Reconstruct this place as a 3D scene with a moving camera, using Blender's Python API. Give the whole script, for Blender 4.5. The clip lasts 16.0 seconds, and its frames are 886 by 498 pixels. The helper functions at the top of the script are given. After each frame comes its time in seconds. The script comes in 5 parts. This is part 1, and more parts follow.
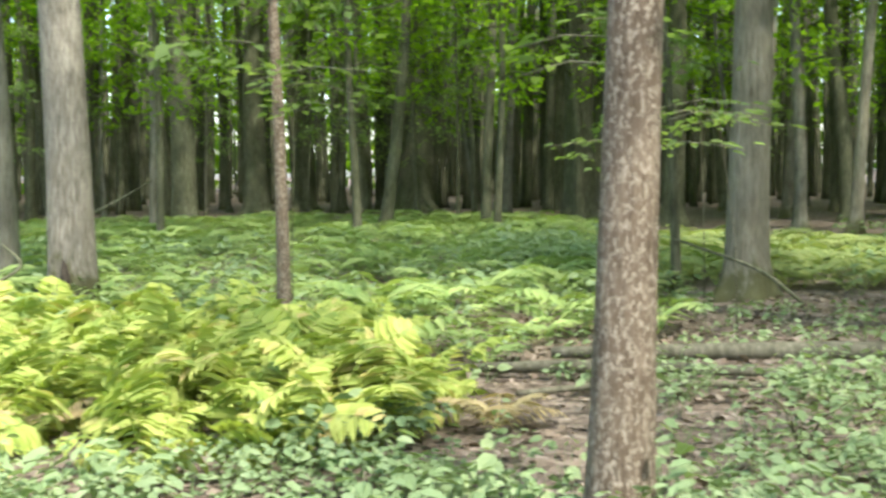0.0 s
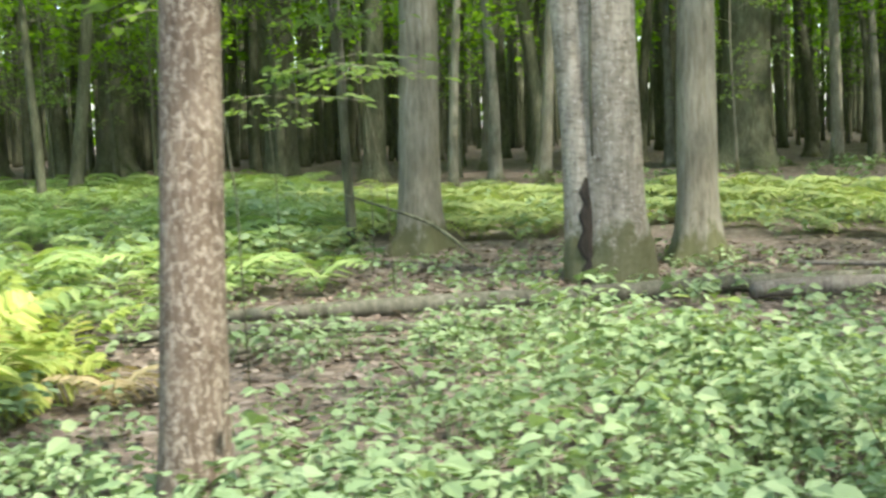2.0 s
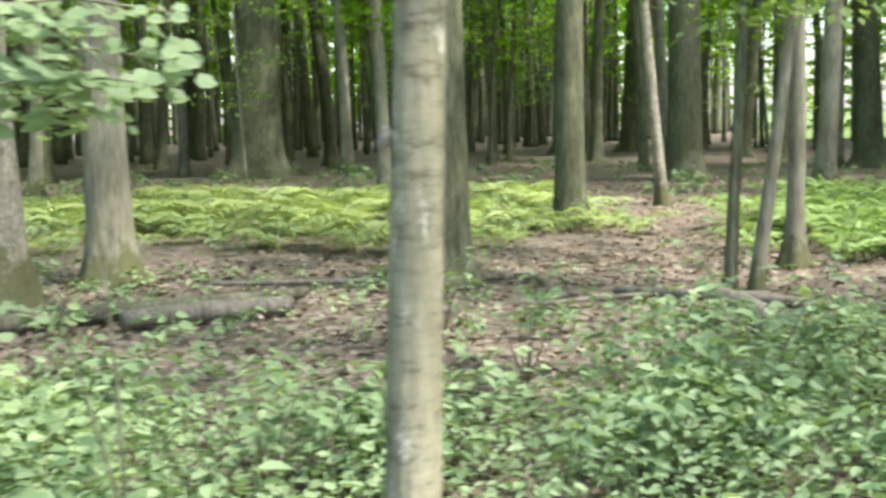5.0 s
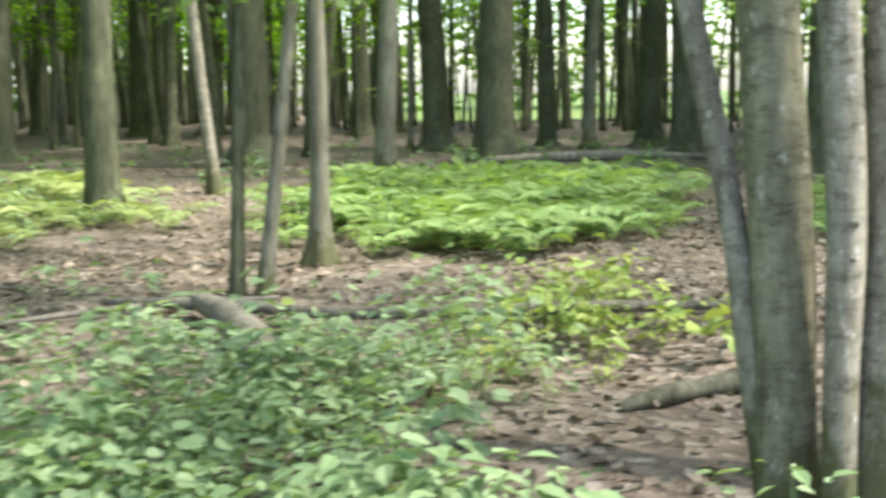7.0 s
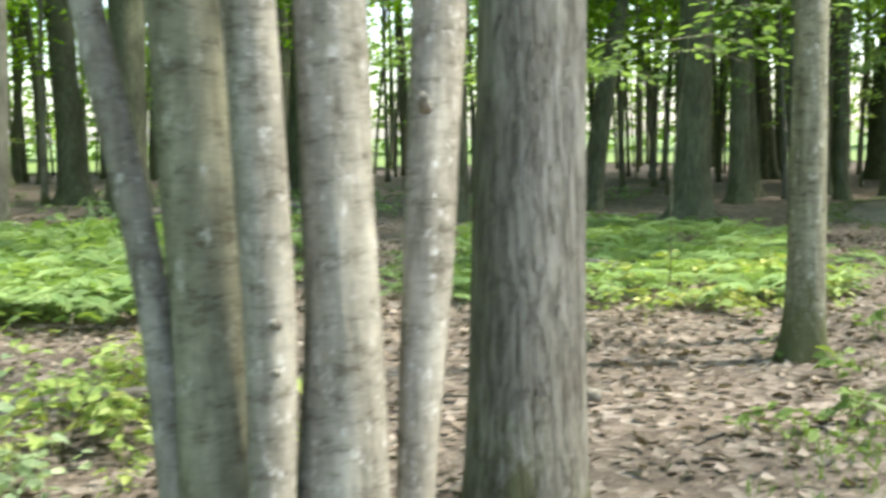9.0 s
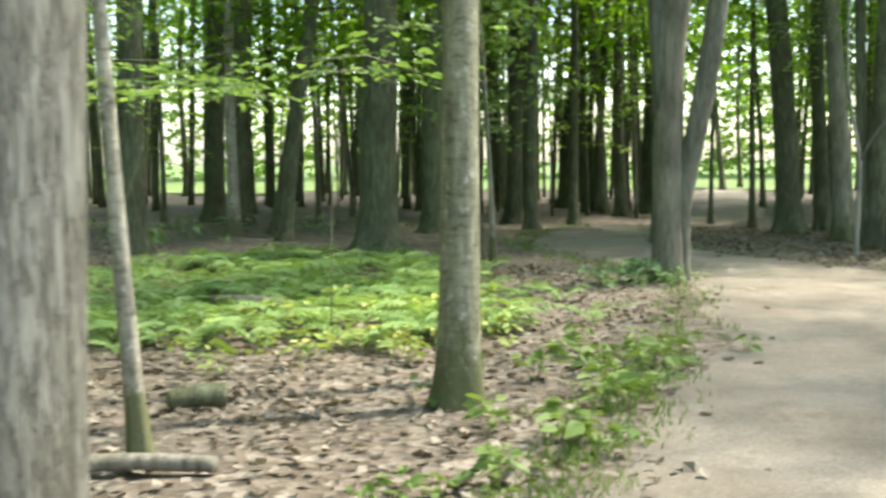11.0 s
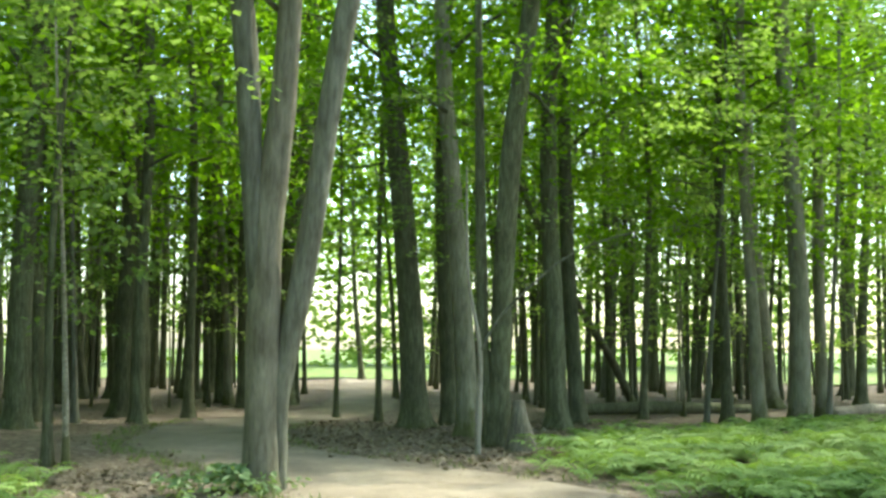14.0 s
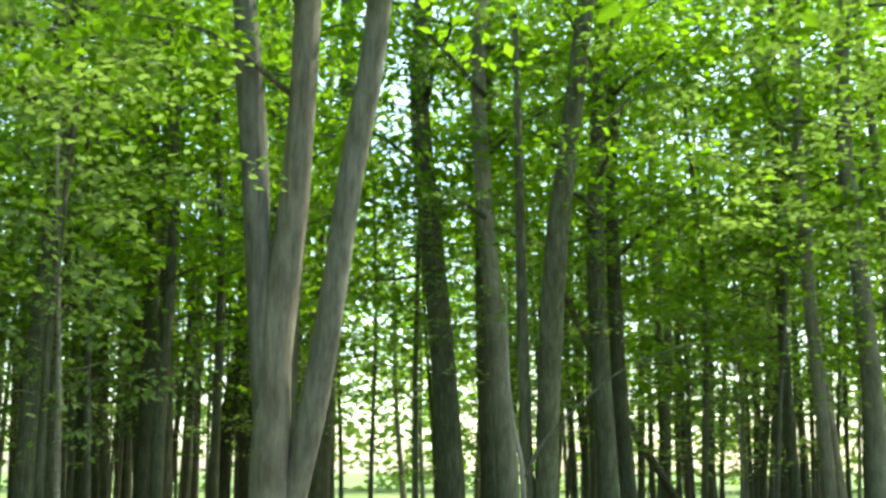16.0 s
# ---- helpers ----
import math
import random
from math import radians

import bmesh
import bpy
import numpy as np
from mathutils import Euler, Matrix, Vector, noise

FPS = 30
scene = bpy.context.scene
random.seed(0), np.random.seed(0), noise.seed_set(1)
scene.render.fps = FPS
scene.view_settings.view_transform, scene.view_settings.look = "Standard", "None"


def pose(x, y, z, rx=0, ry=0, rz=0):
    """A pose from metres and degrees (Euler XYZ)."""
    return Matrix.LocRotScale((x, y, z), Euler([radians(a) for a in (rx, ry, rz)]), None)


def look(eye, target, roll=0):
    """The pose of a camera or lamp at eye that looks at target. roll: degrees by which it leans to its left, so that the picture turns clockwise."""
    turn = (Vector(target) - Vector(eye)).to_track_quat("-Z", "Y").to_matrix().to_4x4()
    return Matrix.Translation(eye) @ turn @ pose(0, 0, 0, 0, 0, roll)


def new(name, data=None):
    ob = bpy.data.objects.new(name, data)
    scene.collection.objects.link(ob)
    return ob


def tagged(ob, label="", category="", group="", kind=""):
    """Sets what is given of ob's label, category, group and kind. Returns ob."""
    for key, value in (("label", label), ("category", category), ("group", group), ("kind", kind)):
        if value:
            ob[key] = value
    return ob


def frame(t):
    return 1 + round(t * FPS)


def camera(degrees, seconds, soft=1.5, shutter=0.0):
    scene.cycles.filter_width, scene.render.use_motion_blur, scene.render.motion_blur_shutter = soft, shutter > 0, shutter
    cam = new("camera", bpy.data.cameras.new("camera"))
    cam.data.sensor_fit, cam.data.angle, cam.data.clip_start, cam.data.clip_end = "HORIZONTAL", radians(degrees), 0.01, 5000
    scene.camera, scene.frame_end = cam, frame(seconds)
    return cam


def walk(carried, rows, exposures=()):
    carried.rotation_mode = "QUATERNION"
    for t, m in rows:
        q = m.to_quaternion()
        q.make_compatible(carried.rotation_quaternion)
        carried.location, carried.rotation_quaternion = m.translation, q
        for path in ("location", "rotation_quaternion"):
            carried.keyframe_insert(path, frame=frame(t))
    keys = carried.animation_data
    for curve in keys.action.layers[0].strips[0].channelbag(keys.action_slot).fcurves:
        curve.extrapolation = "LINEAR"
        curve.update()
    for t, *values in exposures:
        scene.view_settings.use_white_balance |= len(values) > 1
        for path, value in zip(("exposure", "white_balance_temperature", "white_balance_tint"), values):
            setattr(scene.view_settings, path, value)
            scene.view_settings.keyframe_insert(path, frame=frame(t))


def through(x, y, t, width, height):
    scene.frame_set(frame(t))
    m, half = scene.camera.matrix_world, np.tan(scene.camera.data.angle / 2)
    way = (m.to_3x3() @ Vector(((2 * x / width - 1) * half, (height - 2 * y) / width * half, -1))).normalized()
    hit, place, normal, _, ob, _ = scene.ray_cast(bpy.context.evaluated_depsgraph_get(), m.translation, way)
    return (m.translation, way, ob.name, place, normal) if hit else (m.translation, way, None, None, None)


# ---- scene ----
cam = camera(39.80, 16.0, soft=2.8, shutter=0.5)
PATH = [
    (0.0, (-0.000, -0.000, 1.566, 86.46, 0.73, -0.00)),
    (0.5, (0.144, 0.036, 1.573, 86.09, 0.79, -2.69)),
    (1.0, (0.256, 0.082, 1.567, 85.38, 1.17, -6.09)),
    (1.5, (0.404, 0.130, 1.558, 84.52, 1.70, -10.59)),
    (2.0, (0.664, 0.224, 1.540, 84.19, 2.04, -12.91)),
    (2.5, (0.967, 0.293, 1.530, 83.65, 1.39, -14.12)),
    (3.0, (1.314, 0.211, 1.540, 83.57, 0.40, -14.01)),
    (3.5, (1.632, 0.281, 1.533, 83.57, 0.83, -15.93)),
    (4.0, (1.962, 0.409, 1.556, 83.97, 0.54, -23.84)),
    (4.5, (2.237, 0.520, 1.519, 84.42, 0.68, -30.33)),
    (4.7, (2.333, 0.526, 1.522, 84.21, 0.97, -31.37)),
    (6.8, (3.725, 0.776, 1.538, 82.91, 1.33, -49.12)),
    (7.0, (3.882, 0.823, 1.544, 82.69, 0.89, -51.29)),
    (7.5, (4.254, 0.880, 1.550, 82.84, 1.00, -55.92)),
    (8.0, (4.560, 0.816, 1.557, 83.42, 1.19, -58.17)),
    (8.5, (4.834, 0.731, 1.562, 84.03, 1.31, -61.52)),
    (9.0, (5.175, 0.699, 1.551, 84.70, 0.93, -66.18)),
    (9.2, (5.280, 0.684, 1.556, 85.00, 0.91, -67.58)),
    (11.3, (6.451, 0.402, 1.540, 85.94, -0.02, -81.14)),
    (11.5, (6.621, 0.349, 1.548, 86.07, -0.39, -82.38)),
    (12.0, (6.924, 0.247, 1.538, 87.29, -0.78, -87.39)),
    (12.5, (7.369, 0.078, 1.538, 89.90, -1.34, -91.35)),
    (13.0, (7.764, -0.045, 1.541, 92.08, -2.12, -93.30)),
    (13.5, (8.186, -0.085, 1.541, 93.34, -0.94, -95.06)),
    (14.0, (8.450, -0.133, 1.530, 94.61, -0.37, -95.51)),
    (14.5, (8.832, -0.195, 1.553, 96.42, -0.48, -94.96)),
    (15.0, (9.238, -0.212, 1.566, 98.76, -0.21, -95.37)),
    (15.5, (9.645, -0.300, 1.572, 100.05, 0.06, -94.70)),
    (16.0, (10.112, -0.426, 1.582, 100.28, -0.21, -93.27)),
]
walk(cam, [(t, pose(*p)) for t, p in PATH], exposures=((0.0, 2.03, 6600, 9), (2.0, 2.16, 6520, 9), (4.0, 2.25, 6450, 9), (9.0, 2.32, 6450, 7), (12.0, 2.4, 6800, 1), (14.0, 2.45, 6850, -5), (16.0, 2.38, 6900, -5)))

# world: bright hazy summer sky, sun high behind the first view
SUN_AZ, SUN_EL = radians(150), radians(56)          # azimuth clockwise from +y
world = bpy.data.worlds.new("sky")
scene.world = world
world.use_nodes = True
wn = world.node_tree
sky = wn.nodes.new("ShaderNodeTexSky")
sky.sky_type, sky.sun_disc = "NISHITA", False
sky.sun_elevation, sky.sun_rotation = SUN_EL, SUN_AZ
sky.air_density, sky.dust_density = 1.0, 2.0
wn.links.new(sky.outputs[0], wn.nodes["Background"].inputs[0])
wn.nodes["Background"].inputs[1].default_value = 0.15
sun_dir = Vector((math.sin(SUN_AZ) * math.cos(SUN_EL), math.cos(SUN_AZ) * math.cos(SUN_EL), math.sin(SUN_EL)))
lamp = bpy.data.lights.new("sun", "SUN")
lamp.energy, lamp.angle, lamp.color = 2.4, radians(2.5), (1.0, 0.95, 0.86)
sun = new("sun", lamp)
sun.matrix_world = look(sun_dir * 60, (0, 0, 0))

# ---- materials ----
rng = np.random.default_rng(7)


def material(name):
    m = bpy.data.materials.new(name)
    m.use_nodes = True
    nt = m.node_tree
    return m, nt, nt.nodes["Principled BSDF"]


def add(nt, kind, **inputs):
    n = nt.nodes.new(kind)
    for k, v in inputs.items():
        n.inputs[k.replace("_", " ")].default_value = v
    return n


def ramp(nt, source, stops):
    r = nt.nodes.new("ShaderNodeValToRGB")
    e = r.color_ramp.elements
    while len(e) < len(stops):
        e.new(0.5)
    for el, (p, c) in zip(e, stops):
        el.position, el.color = p, (*c, 1)
    nt.links.new(source, r.inputs[0])
    return r


def mix(nt, fac, a, b, blend="MIX"):
    n = nt.nodes.new("ShaderNodeMix")
    n.data_type, n.blend_type = "RGBA", blend
    for socket, v in ((n.inputs[0], fac), (n.inputs[6], a), (n.inputs[7], b)):
        if isinstance(v, (int, float)):
            socket.default_value = v
        elif isinstance(v, tuple):
            socket.default_value = (*v, 1)
        else:
            nt.links.new(v, socket)
    return n.outputs[2]


def coords(nt, scale, kind="Object"):
    tc = nt.nodes.new("ShaderNodeTexCoord")
    mp = nt.nodes.new("ShaderNodeMapping")
    mp.inputs["Scale"].default_value = scale
    nt.links.new(tc.outputs[kind], mp.inputs[0])
    return mp.outputs[0]


def noise_tex(nt, vec, scale, detail=5, rough=0.6):
    n = nt.nodes.new("ShaderNodeTexNoise")
    n.inputs["Scale"].default_value, n.inputs["Detail"].default_value = scale, detail
    n.inputs["Roughness"].default_value = rough
    nt.links.new(vec, n.inputs["Vector"])
    return n.outputs[0]


def bump(nt, bsdf, height, strength, distance):
    b = nt.nodes.new("ShaderNodeBump")
    b.inputs["Strength"].default_value, b.inputs["Distance"].default_value = strength, distance
    nt.links.new(height, b.inputs["Height"])
    nt.links.new(b.outputs[0], bsdf.inputs["Normal"])


def bark(name, dark, base, light, moss=0.0, patch=2.2, ridge=1.0, fine=26.0, lichen=None, bands=False, furrow=0.0):
    """Bark: vertical ridges, broad stains, pale lichen patches and moss that climbs the foot."""
    m, nt, p = material(name)
    long = coords(nt, (1, 1, 0.16))
    even = coords(nt, (1, 1, 0.55))
    fine_n = noise_tex(nt, long, fine, 6, 0.7)
    broad = noise_tex(nt, even, patch, 4, 0.6)
    col = ramp(nt, fine_n, [(0.3, dark), (0.5, base), (0.72, light)]).outputs[0]
    stain = ramp(nt, broad, [(0.35, (0.72, 0.7, 0.66)), (0.65, (1.12, 1.12, 1.1))]).outputs[0]
    col = mix(nt, 1.0, col, stain, "MULTIPLY")
    if bands:
        ring = noise_tex(nt, coords(nt, (1, 1, 2.6)), 9.0, 5, 0.75)
        col = mix(nt, 1.0, col, ramp(nt, ring, [(0.37, (0.6, 0.58, 0.53)), (0.47, (0.97, 0.97, 0.96)), (0.64, (1.2, 1.19, 1.16))]).outputs[0], "MULTIPLY")
    if lichen:
        spots = noise_tex(nt, coords(nt, (1, 1, 0.6)), lichen[1], 6, 0.72)
        mask = ramp(nt, spots, [(lichen[2], (0, 0, 0)), (lichen[2] + 0.09, (1, 1, 1))]).outputs[0]
        col = mix(nt, mask, col, lichen[0])
    if moss:
        tc = nt.nodes.new("ShaderNodeTexCoord")
        sep = nt.nodes.new("ShaderNodeSeparateXYZ")
        nt.links.new(tc.outputs["Object"], sep.inputs[0])
        ma = nt.nodes.new("ShaderNodeMath")
        ma.operation = "MULTIPLY_ADD"
        ma.inputs[1].default_value = -1.0
        nt.links.new(sep.outputs[2], ma.inputs[0])
        wob = nt.nodes.new("ShaderNodeMath")
        wob.operation = "MULTIPLY_ADD"
        wob.inputs[1].default_value, wob.inputs[2].default_value = 1.6, moss - 0.8
        nt.links.new(noise_tex(nt, coords(nt, (1, 1, 0.6)), 5.0, 5, 0.7), wob.inputs[0])
        nt.links.new(wob.outputs[0], ma.inputs[2])
        mask = ramp(nt, ma.outputs[0], [(0.0, (0, 0, 0)), (0.22, (0.85, 0.85, 0.85))]).outputs[0]
        col = mix(nt, mask, col, (0.075, 0.08, 0.03))
    relief = fine_n
    if furrow:
        vo = nt.nodes.new("ShaderNodeTexVoronoi")
        vo.feature = "DISTANCE_TO_EDGE"
        vo.inputs["Scale"].default_value = furrow
        plates = coords(nt, (1, 1, 0.13))
        nt.links.new(mix(nt, 0.12, plates, noise_tex(nt, plates, 16.0, 5, 0.75)), vo.inputs["Vector"])
        crack = ramp(nt, vo.outputs["Distance"], [(0.0, (0.7, 0.68, 0.66)), (0.09, (0.96, 0.96, 0.96)), (0.3, (1.06, 1.06, 1.06))]).outputs[0]
        col = mix(nt, 1.0, col, crack, "MULTIPLY")
        relief = mix(nt, 0.6, fine_n, crack)
    hue = nt.nodes.new("ShaderNodeObjectInfo")
    vary = ramp(nt, hue.outputs["Random"], [(0.0, (0.82, 0.82, 0.8)), (1.0, (1.12, 1.1, 1.08))]).outputs[0]
    col = mix(nt, 1.0, col, vary, "MULTIPLY")
    nt.links.new(col, p.inputs["Base Color"])
    p.inputs["Roughness"].default_value = 0.9
    p.inputs["Specular IOR Level"].default_value = 0.2
    bump(nt, p, relief, 0.7 * ridge, 0.02)
    return m


def leaf_mat(name, stops, through=0.45, rough=0.5, spec=0.3):
    """Thin leaf: every leaf has its own tone, light shines through the blade."""
    m, nt, p = material(name)
    geo = nt.nodes.new("ShaderNodeNewGeometry")
    info = nt.nodes.new("ShaderNodeObjectInfo")
    ad = nt.nodes.new("ShaderNodeMath")
    ad.operation = "MULTIPLY_ADD"
    ad.inputs[1].default_value, ad.inputs[2].default_value = 0.45, 0.0
    nt.links.new(info.outputs["Random"], ad.inputs[0])
    ad2 = nt.nodes.new("ShaderNodeMath")
    ad2.operation = "MULTIPLY_ADD"
    ad2.inputs[1].default_value = 0.55
    nt.links.new(geo.outputs["Random Per Island"], ad2.inputs[0])
    nt.links.new(ad.outputs[0], ad2.inputs[2])
    col = ramp(nt, ad2.outputs[0], stops).outputs[0]
    broad = ramp(nt, noise_tex(nt, coords(nt, (1, 1, 1)), 0.5, 3), [(0.35, (0.75, 0.78, 0.75)), (0.65, (1.2, 1.15, 1.05))]).outputs[0]
    col = mix(nt, 1.0, col, broad, "MULTIPLY")
    nt.links.new(col, p.inputs["Base Color"])
    p.inputs["Roughness"].default_value, p.inputs["Specular IOR Level"].default_value = rough, spec
    tr = nt.nodes.new("ShaderNodeBsdfTranslucent")
    warm = mix(nt, 1.0, col, (1.0, 1.05, 0.45), "MULTIPLY")
    nt.links.new(warm, tr.inputs[0])
    ms = nt.nodes.new("ShaderNodeMixShader")
    ms.inputs[0].default_value = through
    out = nt.nodes["Material Output"]
    nt.links.new(p.outputs[0], ms.inputs[1])
    nt.links.new(tr.outputs[0], ms.inputs[2])
    nt.links.new(ms.outputs[0], out.inputs[0])
    return m


GREY = bark("bark_grey", (0.11, 0.106, 0.076), (0.2, 0.194, 0.15), (0.285, 0.278, 0.23), moss=0.45)
SMOOTH = bark("bark_smooth", (0.15, 0.137, 0.108), (0.25, 0.233, 0.195), (0.345, 0.327, 0.283), moss=0.58, patch=5, ridge=0.8, fine=18,
              lichen=((0.45, 0.43, 0.38), 30.0, 0.565), bands=True)
OLIVE = bark("bark_olive", (0.13, 0.125, 0.085), (0.2, 0.195, 0.14), (0.29, 0.28, 0.21), moss=0.55, patch=4, ridge=0.9, fine=18,
             lichen=((0.4, 0.39, 0.32), 15.0, 0.58), bands=True)
SCALY = bark("bark_scaly", (0.07, 0.052, 0.036), (0.145, 0.113, 0.083), (0.225, 0.185, 0.145), patch=6, ridge=1.4, fine=32,
             lichen=((0.31, 0.27, 0.215), 46.0, 0.5))
RUGGED = bark("bark_rugged", (0.13, 0.122, 0.098), (0.25, 0.238, 0.203), (0.345, 0.332, 0.292), moss=0.6, patch=3, ridge=1.7, fine=34, furrow=26.0)
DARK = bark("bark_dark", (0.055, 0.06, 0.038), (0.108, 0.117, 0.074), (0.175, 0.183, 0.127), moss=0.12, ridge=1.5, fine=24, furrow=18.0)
FORKBARK = bark("bark_brown_grey", (0.085, 0.08, 0.06), (0.155, 0.147, 0.115), (0.225, 0.214, 0.172), moss=0.2, patch=3, ridge=1.0, fine=16)
SMOKY = bark("bark_smoky", (0.07, 0.072, 0.055), (0.135, 0.138, 0.112), (0.2, 0.203, 0.17), moss=0.1, patch=3, ridge=0.9, fine=18)
DEADWOOD = bark("dead_wood", (0.07, 0.062, 0.05), (0.17, 0.155, 0.13), (0.28, 0.26, 0.22), ridge=1.2, fine=22)
MOSSY = bark("mossy_log", (0.05, 0.052, 0.034), (0.12, 0.118, 0.085), (0.21, 0.2, 0.16), ridge=1.2, fine=20, patch=4)
ROTTEN = bark("rotten_wood", (0.02, 0.018, 0.016), (0.045, 0.038, 0.03), (0.09, 0.075, 0.06), ridge=1.5)
PALE = bark("pale_twig", (0.2, 0.19, 0.16), (0.3, 0.28, 0.245), (0.4, 0.38, 0.34), ridge=0.4)
CANOPY = leaf_mat("canopy_leaf", [(0.0, (0.12, 0.235, 0.018)), (0.5, (0.17, 0.31, 0.026)), (1.0, (0.24, 0.39, 0.04))], 0.68, 0.7, 0.05)
# paler copy of the leaf: sunlight and haze are put into its colour
SUNLEAF = leaf_mat("sun_toned_leaf", [(0.0, (0.17, 0.27, 0.07)), (0.5, (0.26, 0.37, 0.12)), (1.0, (0.36, 0.45, 0.2))], 0.6, 0.7, 0.05)
UNDER = leaf_mat("understory_leaf", [(0.0, (0.13, 0.21, 0.08)), (0.5, (0.19, 0.28, 0.11)), (1.0, (0.26, 0.36, 0.15))], 0.6, 0.6, 0.15)
HERB = leaf_mat("herb_leaf", [(0.0, (0.125, 0.2, 0.095)), (0.45, (0.205, 0.29, 0.155)), (0.85, (0.285, 0.37, 0.215)), (1.0, (0.4, 0.46, 0.24))], 0.35, 0.6, 0.15)
PALELEAF = leaf_mat("pale_leaf", [(0.0, (0.21, 0.3, 0.15)), (0.5, (0.31, 0.4, 0.23)), (1.0, (0.4, 0.49, 0.3))], 0.45)
FERN = leaf_mat("green_fern", [(0.0, (0.13, 0.22, 0.075)), (0.5, (0.22, 0.33, 0.125)), (1.0, (0.35, 0.44, 0.19))], 0.4, 0.6, 0.15)
FERN_L = leaf_mat("light_fern", [(0.0, (0.18, 0.26, 0.1)), (0.5, (0.28, 0.36, 0.15)), (1.0, (0.43, 0.47, 0.22))], 0.4, 0.6, 0.15)
FERN_Y = leaf_mat("yellow_fern", [(0.0, (0.22, 0.33, 0.1)), (0.35, (0.37, 0.46, 0.12)), (0.8, (0.54, 0.59, 0.19)), (1.0, (0.6, 0.48, 0.24))], 0.4, 0.6, 0.15)
FERN_B = leaf_mat("withered_fern", [(0.0, (0.36, 0.27, 0.13)), (1.0, (0.55, 0.46, 0.28))], 0.3)
YELLOWLEAF = leaf_mat("yellow_leaf", [(0.0, (0.2, 0.3, 0.08)), (0.6, (0.33, 0.41, 0.12)), (1.0, (0.45, 0.4, 0.15))], 0.35)
GRASS = leaf_mat("grass_blade", [(0.0, (0.08, 0.15, 0.03)), (1.0, (0.2, 0.27, 0.08))], 0.35)
DRY = leaf_mat("dry_leaf", [(0.0, (0.065, 0.05, 0.038)), (0.4, (0.16, 0.125, 0.1)), (0.75, (0.29, 0.245, 0.21)), (1.0, (0.46, 0.415, 0.37))], 0.1, 0.7, 0.2)


def litter_mat():
    m, nt, p = material("leaf_litter")
    v = coords(nt, (1, 1, 1))
    vo = nt.nodes.new("ShaderNodeTexVoronoi")
    vo.inputs["Scale"].default_value = 13
    warp = mix(nt, 0.08, v, noise_tex(nt, v, 9.0, 3))
    nt.links.new(warp, vo.inputs["Vector"])
    sep = nt.nodes.new("ShaderNodeSeparateColor")
    nt.links.new(vo.outputs["Color"], sep.inputs[0])
    leafc = ramp(nt, sep.outputs[0], [(0.0, (0.05, 0.04, 0.031)), (0.4, (0.11, 0.088, 0.07)), (0.75, (0.185, 0.155, 0.128)), (1.0, (0.31, 0.275, 0.24))]).outputs[0]
    broad = ramp(nt, noise_tex(nt, v, 0.55, 5), [(0.35, (0.6, 0.6, 0.58)), (0.65, (1.15, 1.1, 1.05))]).outputs[0]
    col = mix(nt, 1.0, leafc, broad, "MULTIPLY")
    fine = noise_tex(nt, v, 60, 4)
    col = mix(nt, 0.35, col, ramp(nt, fine, [(0.3, (0.04, 0.03, 0.02)), (0.7, (0.3, 0.24, 0.19))]).outputs[0])
    nt.links.new(col, p.inputs["Base Color"])
    p.inputs["Roughness"].default_value = 0.95
    p.inputs["Specular IOR Level"].default_value = 0.15
    bump(nt, p, vo.outputs["Distance"], 0.8, 0.03)
    return m


def dirt_mat():
    m, nt, p = material("trodden_dirt")
    v = coords(nt, (1, 1, 1))
    a = noise_tex(nt, v, 0.9, 6, 0.65)
    b = noise_tex(nt, v, 45, 5, 0.7)
    col = ramp(nt, a, [(0.3, (0.175, 0.145, 0.115)), (0.55, (0.25, 0.214, 0.175)), (0.75, (0.325, 0.284, 0.236))]).outputs[0]
    grit = ramp(nt, b, [(0.35, (0.72, 0.7, 0.67)), (0.6, (1.05, 1.04, 1.02)), (0.72, (1.35, 1.33, 1.28))]).outputs[0]
    col = mix(nt, 1.0, col, grit, "MULTIPLY")
    nt.links.new(col, p.inputs["Base Color"])
    p.inputs["Roughness"].default_value = 0.95
    p.inputs["Specular IOR Level"].default_value = 0.15
    spots = noise_tex(nt, v, 3.2, 7, 0.75)
    mask = ramp(nt, spots, [(0.54, (0, 0, 0)), (0.68, (0.7, 0.7, 0.7))]).outputs[0]
    col = mix(nt, mask, col, (0.13, 0.105, 0.08))
    nt.links.new(col, p.inputs["Base Color"])
    bump(nt, p, b, 0.9, 0.015)
    return m


def meadow_mat():
    m, nt, p = material("meadow_grass")
    v = coords(nt, (1, 1, 1))
    col = ramp(nt, noise_tex(nt, v, 0.25, 7, 0.7), [(0.3, (0.06, 0.11, 0.02)), (0.55, (0.12, 0.17, 0.035)), (0.75, (0.18, 0.2, 0.06))]).outputs[0]
    nt.links.new(col, p.inputs["Base Color"])
    p.inputs["Roughness"].default_value = 0.9
    bump(nt, p, noise_tex(nt, v, 14, 4), 0.6, 0.1)
    return m


LITTER, DIRT, MEADOW = litter_mat(), dirt_mat(), meadow_mat()

# ---- mesh tools ----


def mesh_of(name, verts, faces, mat, smooth=False):
    me = bpy.data.meshes.new(name)
    me.from_pydata(np.asarray(verts, dtype=float), [], faces)
    me.materials.append(mat)
    if smooth:
        me.polygons.foreach_set("use_smooth", np.ones(len(me.polygons), dtype=bool))
    me.update()
    return me


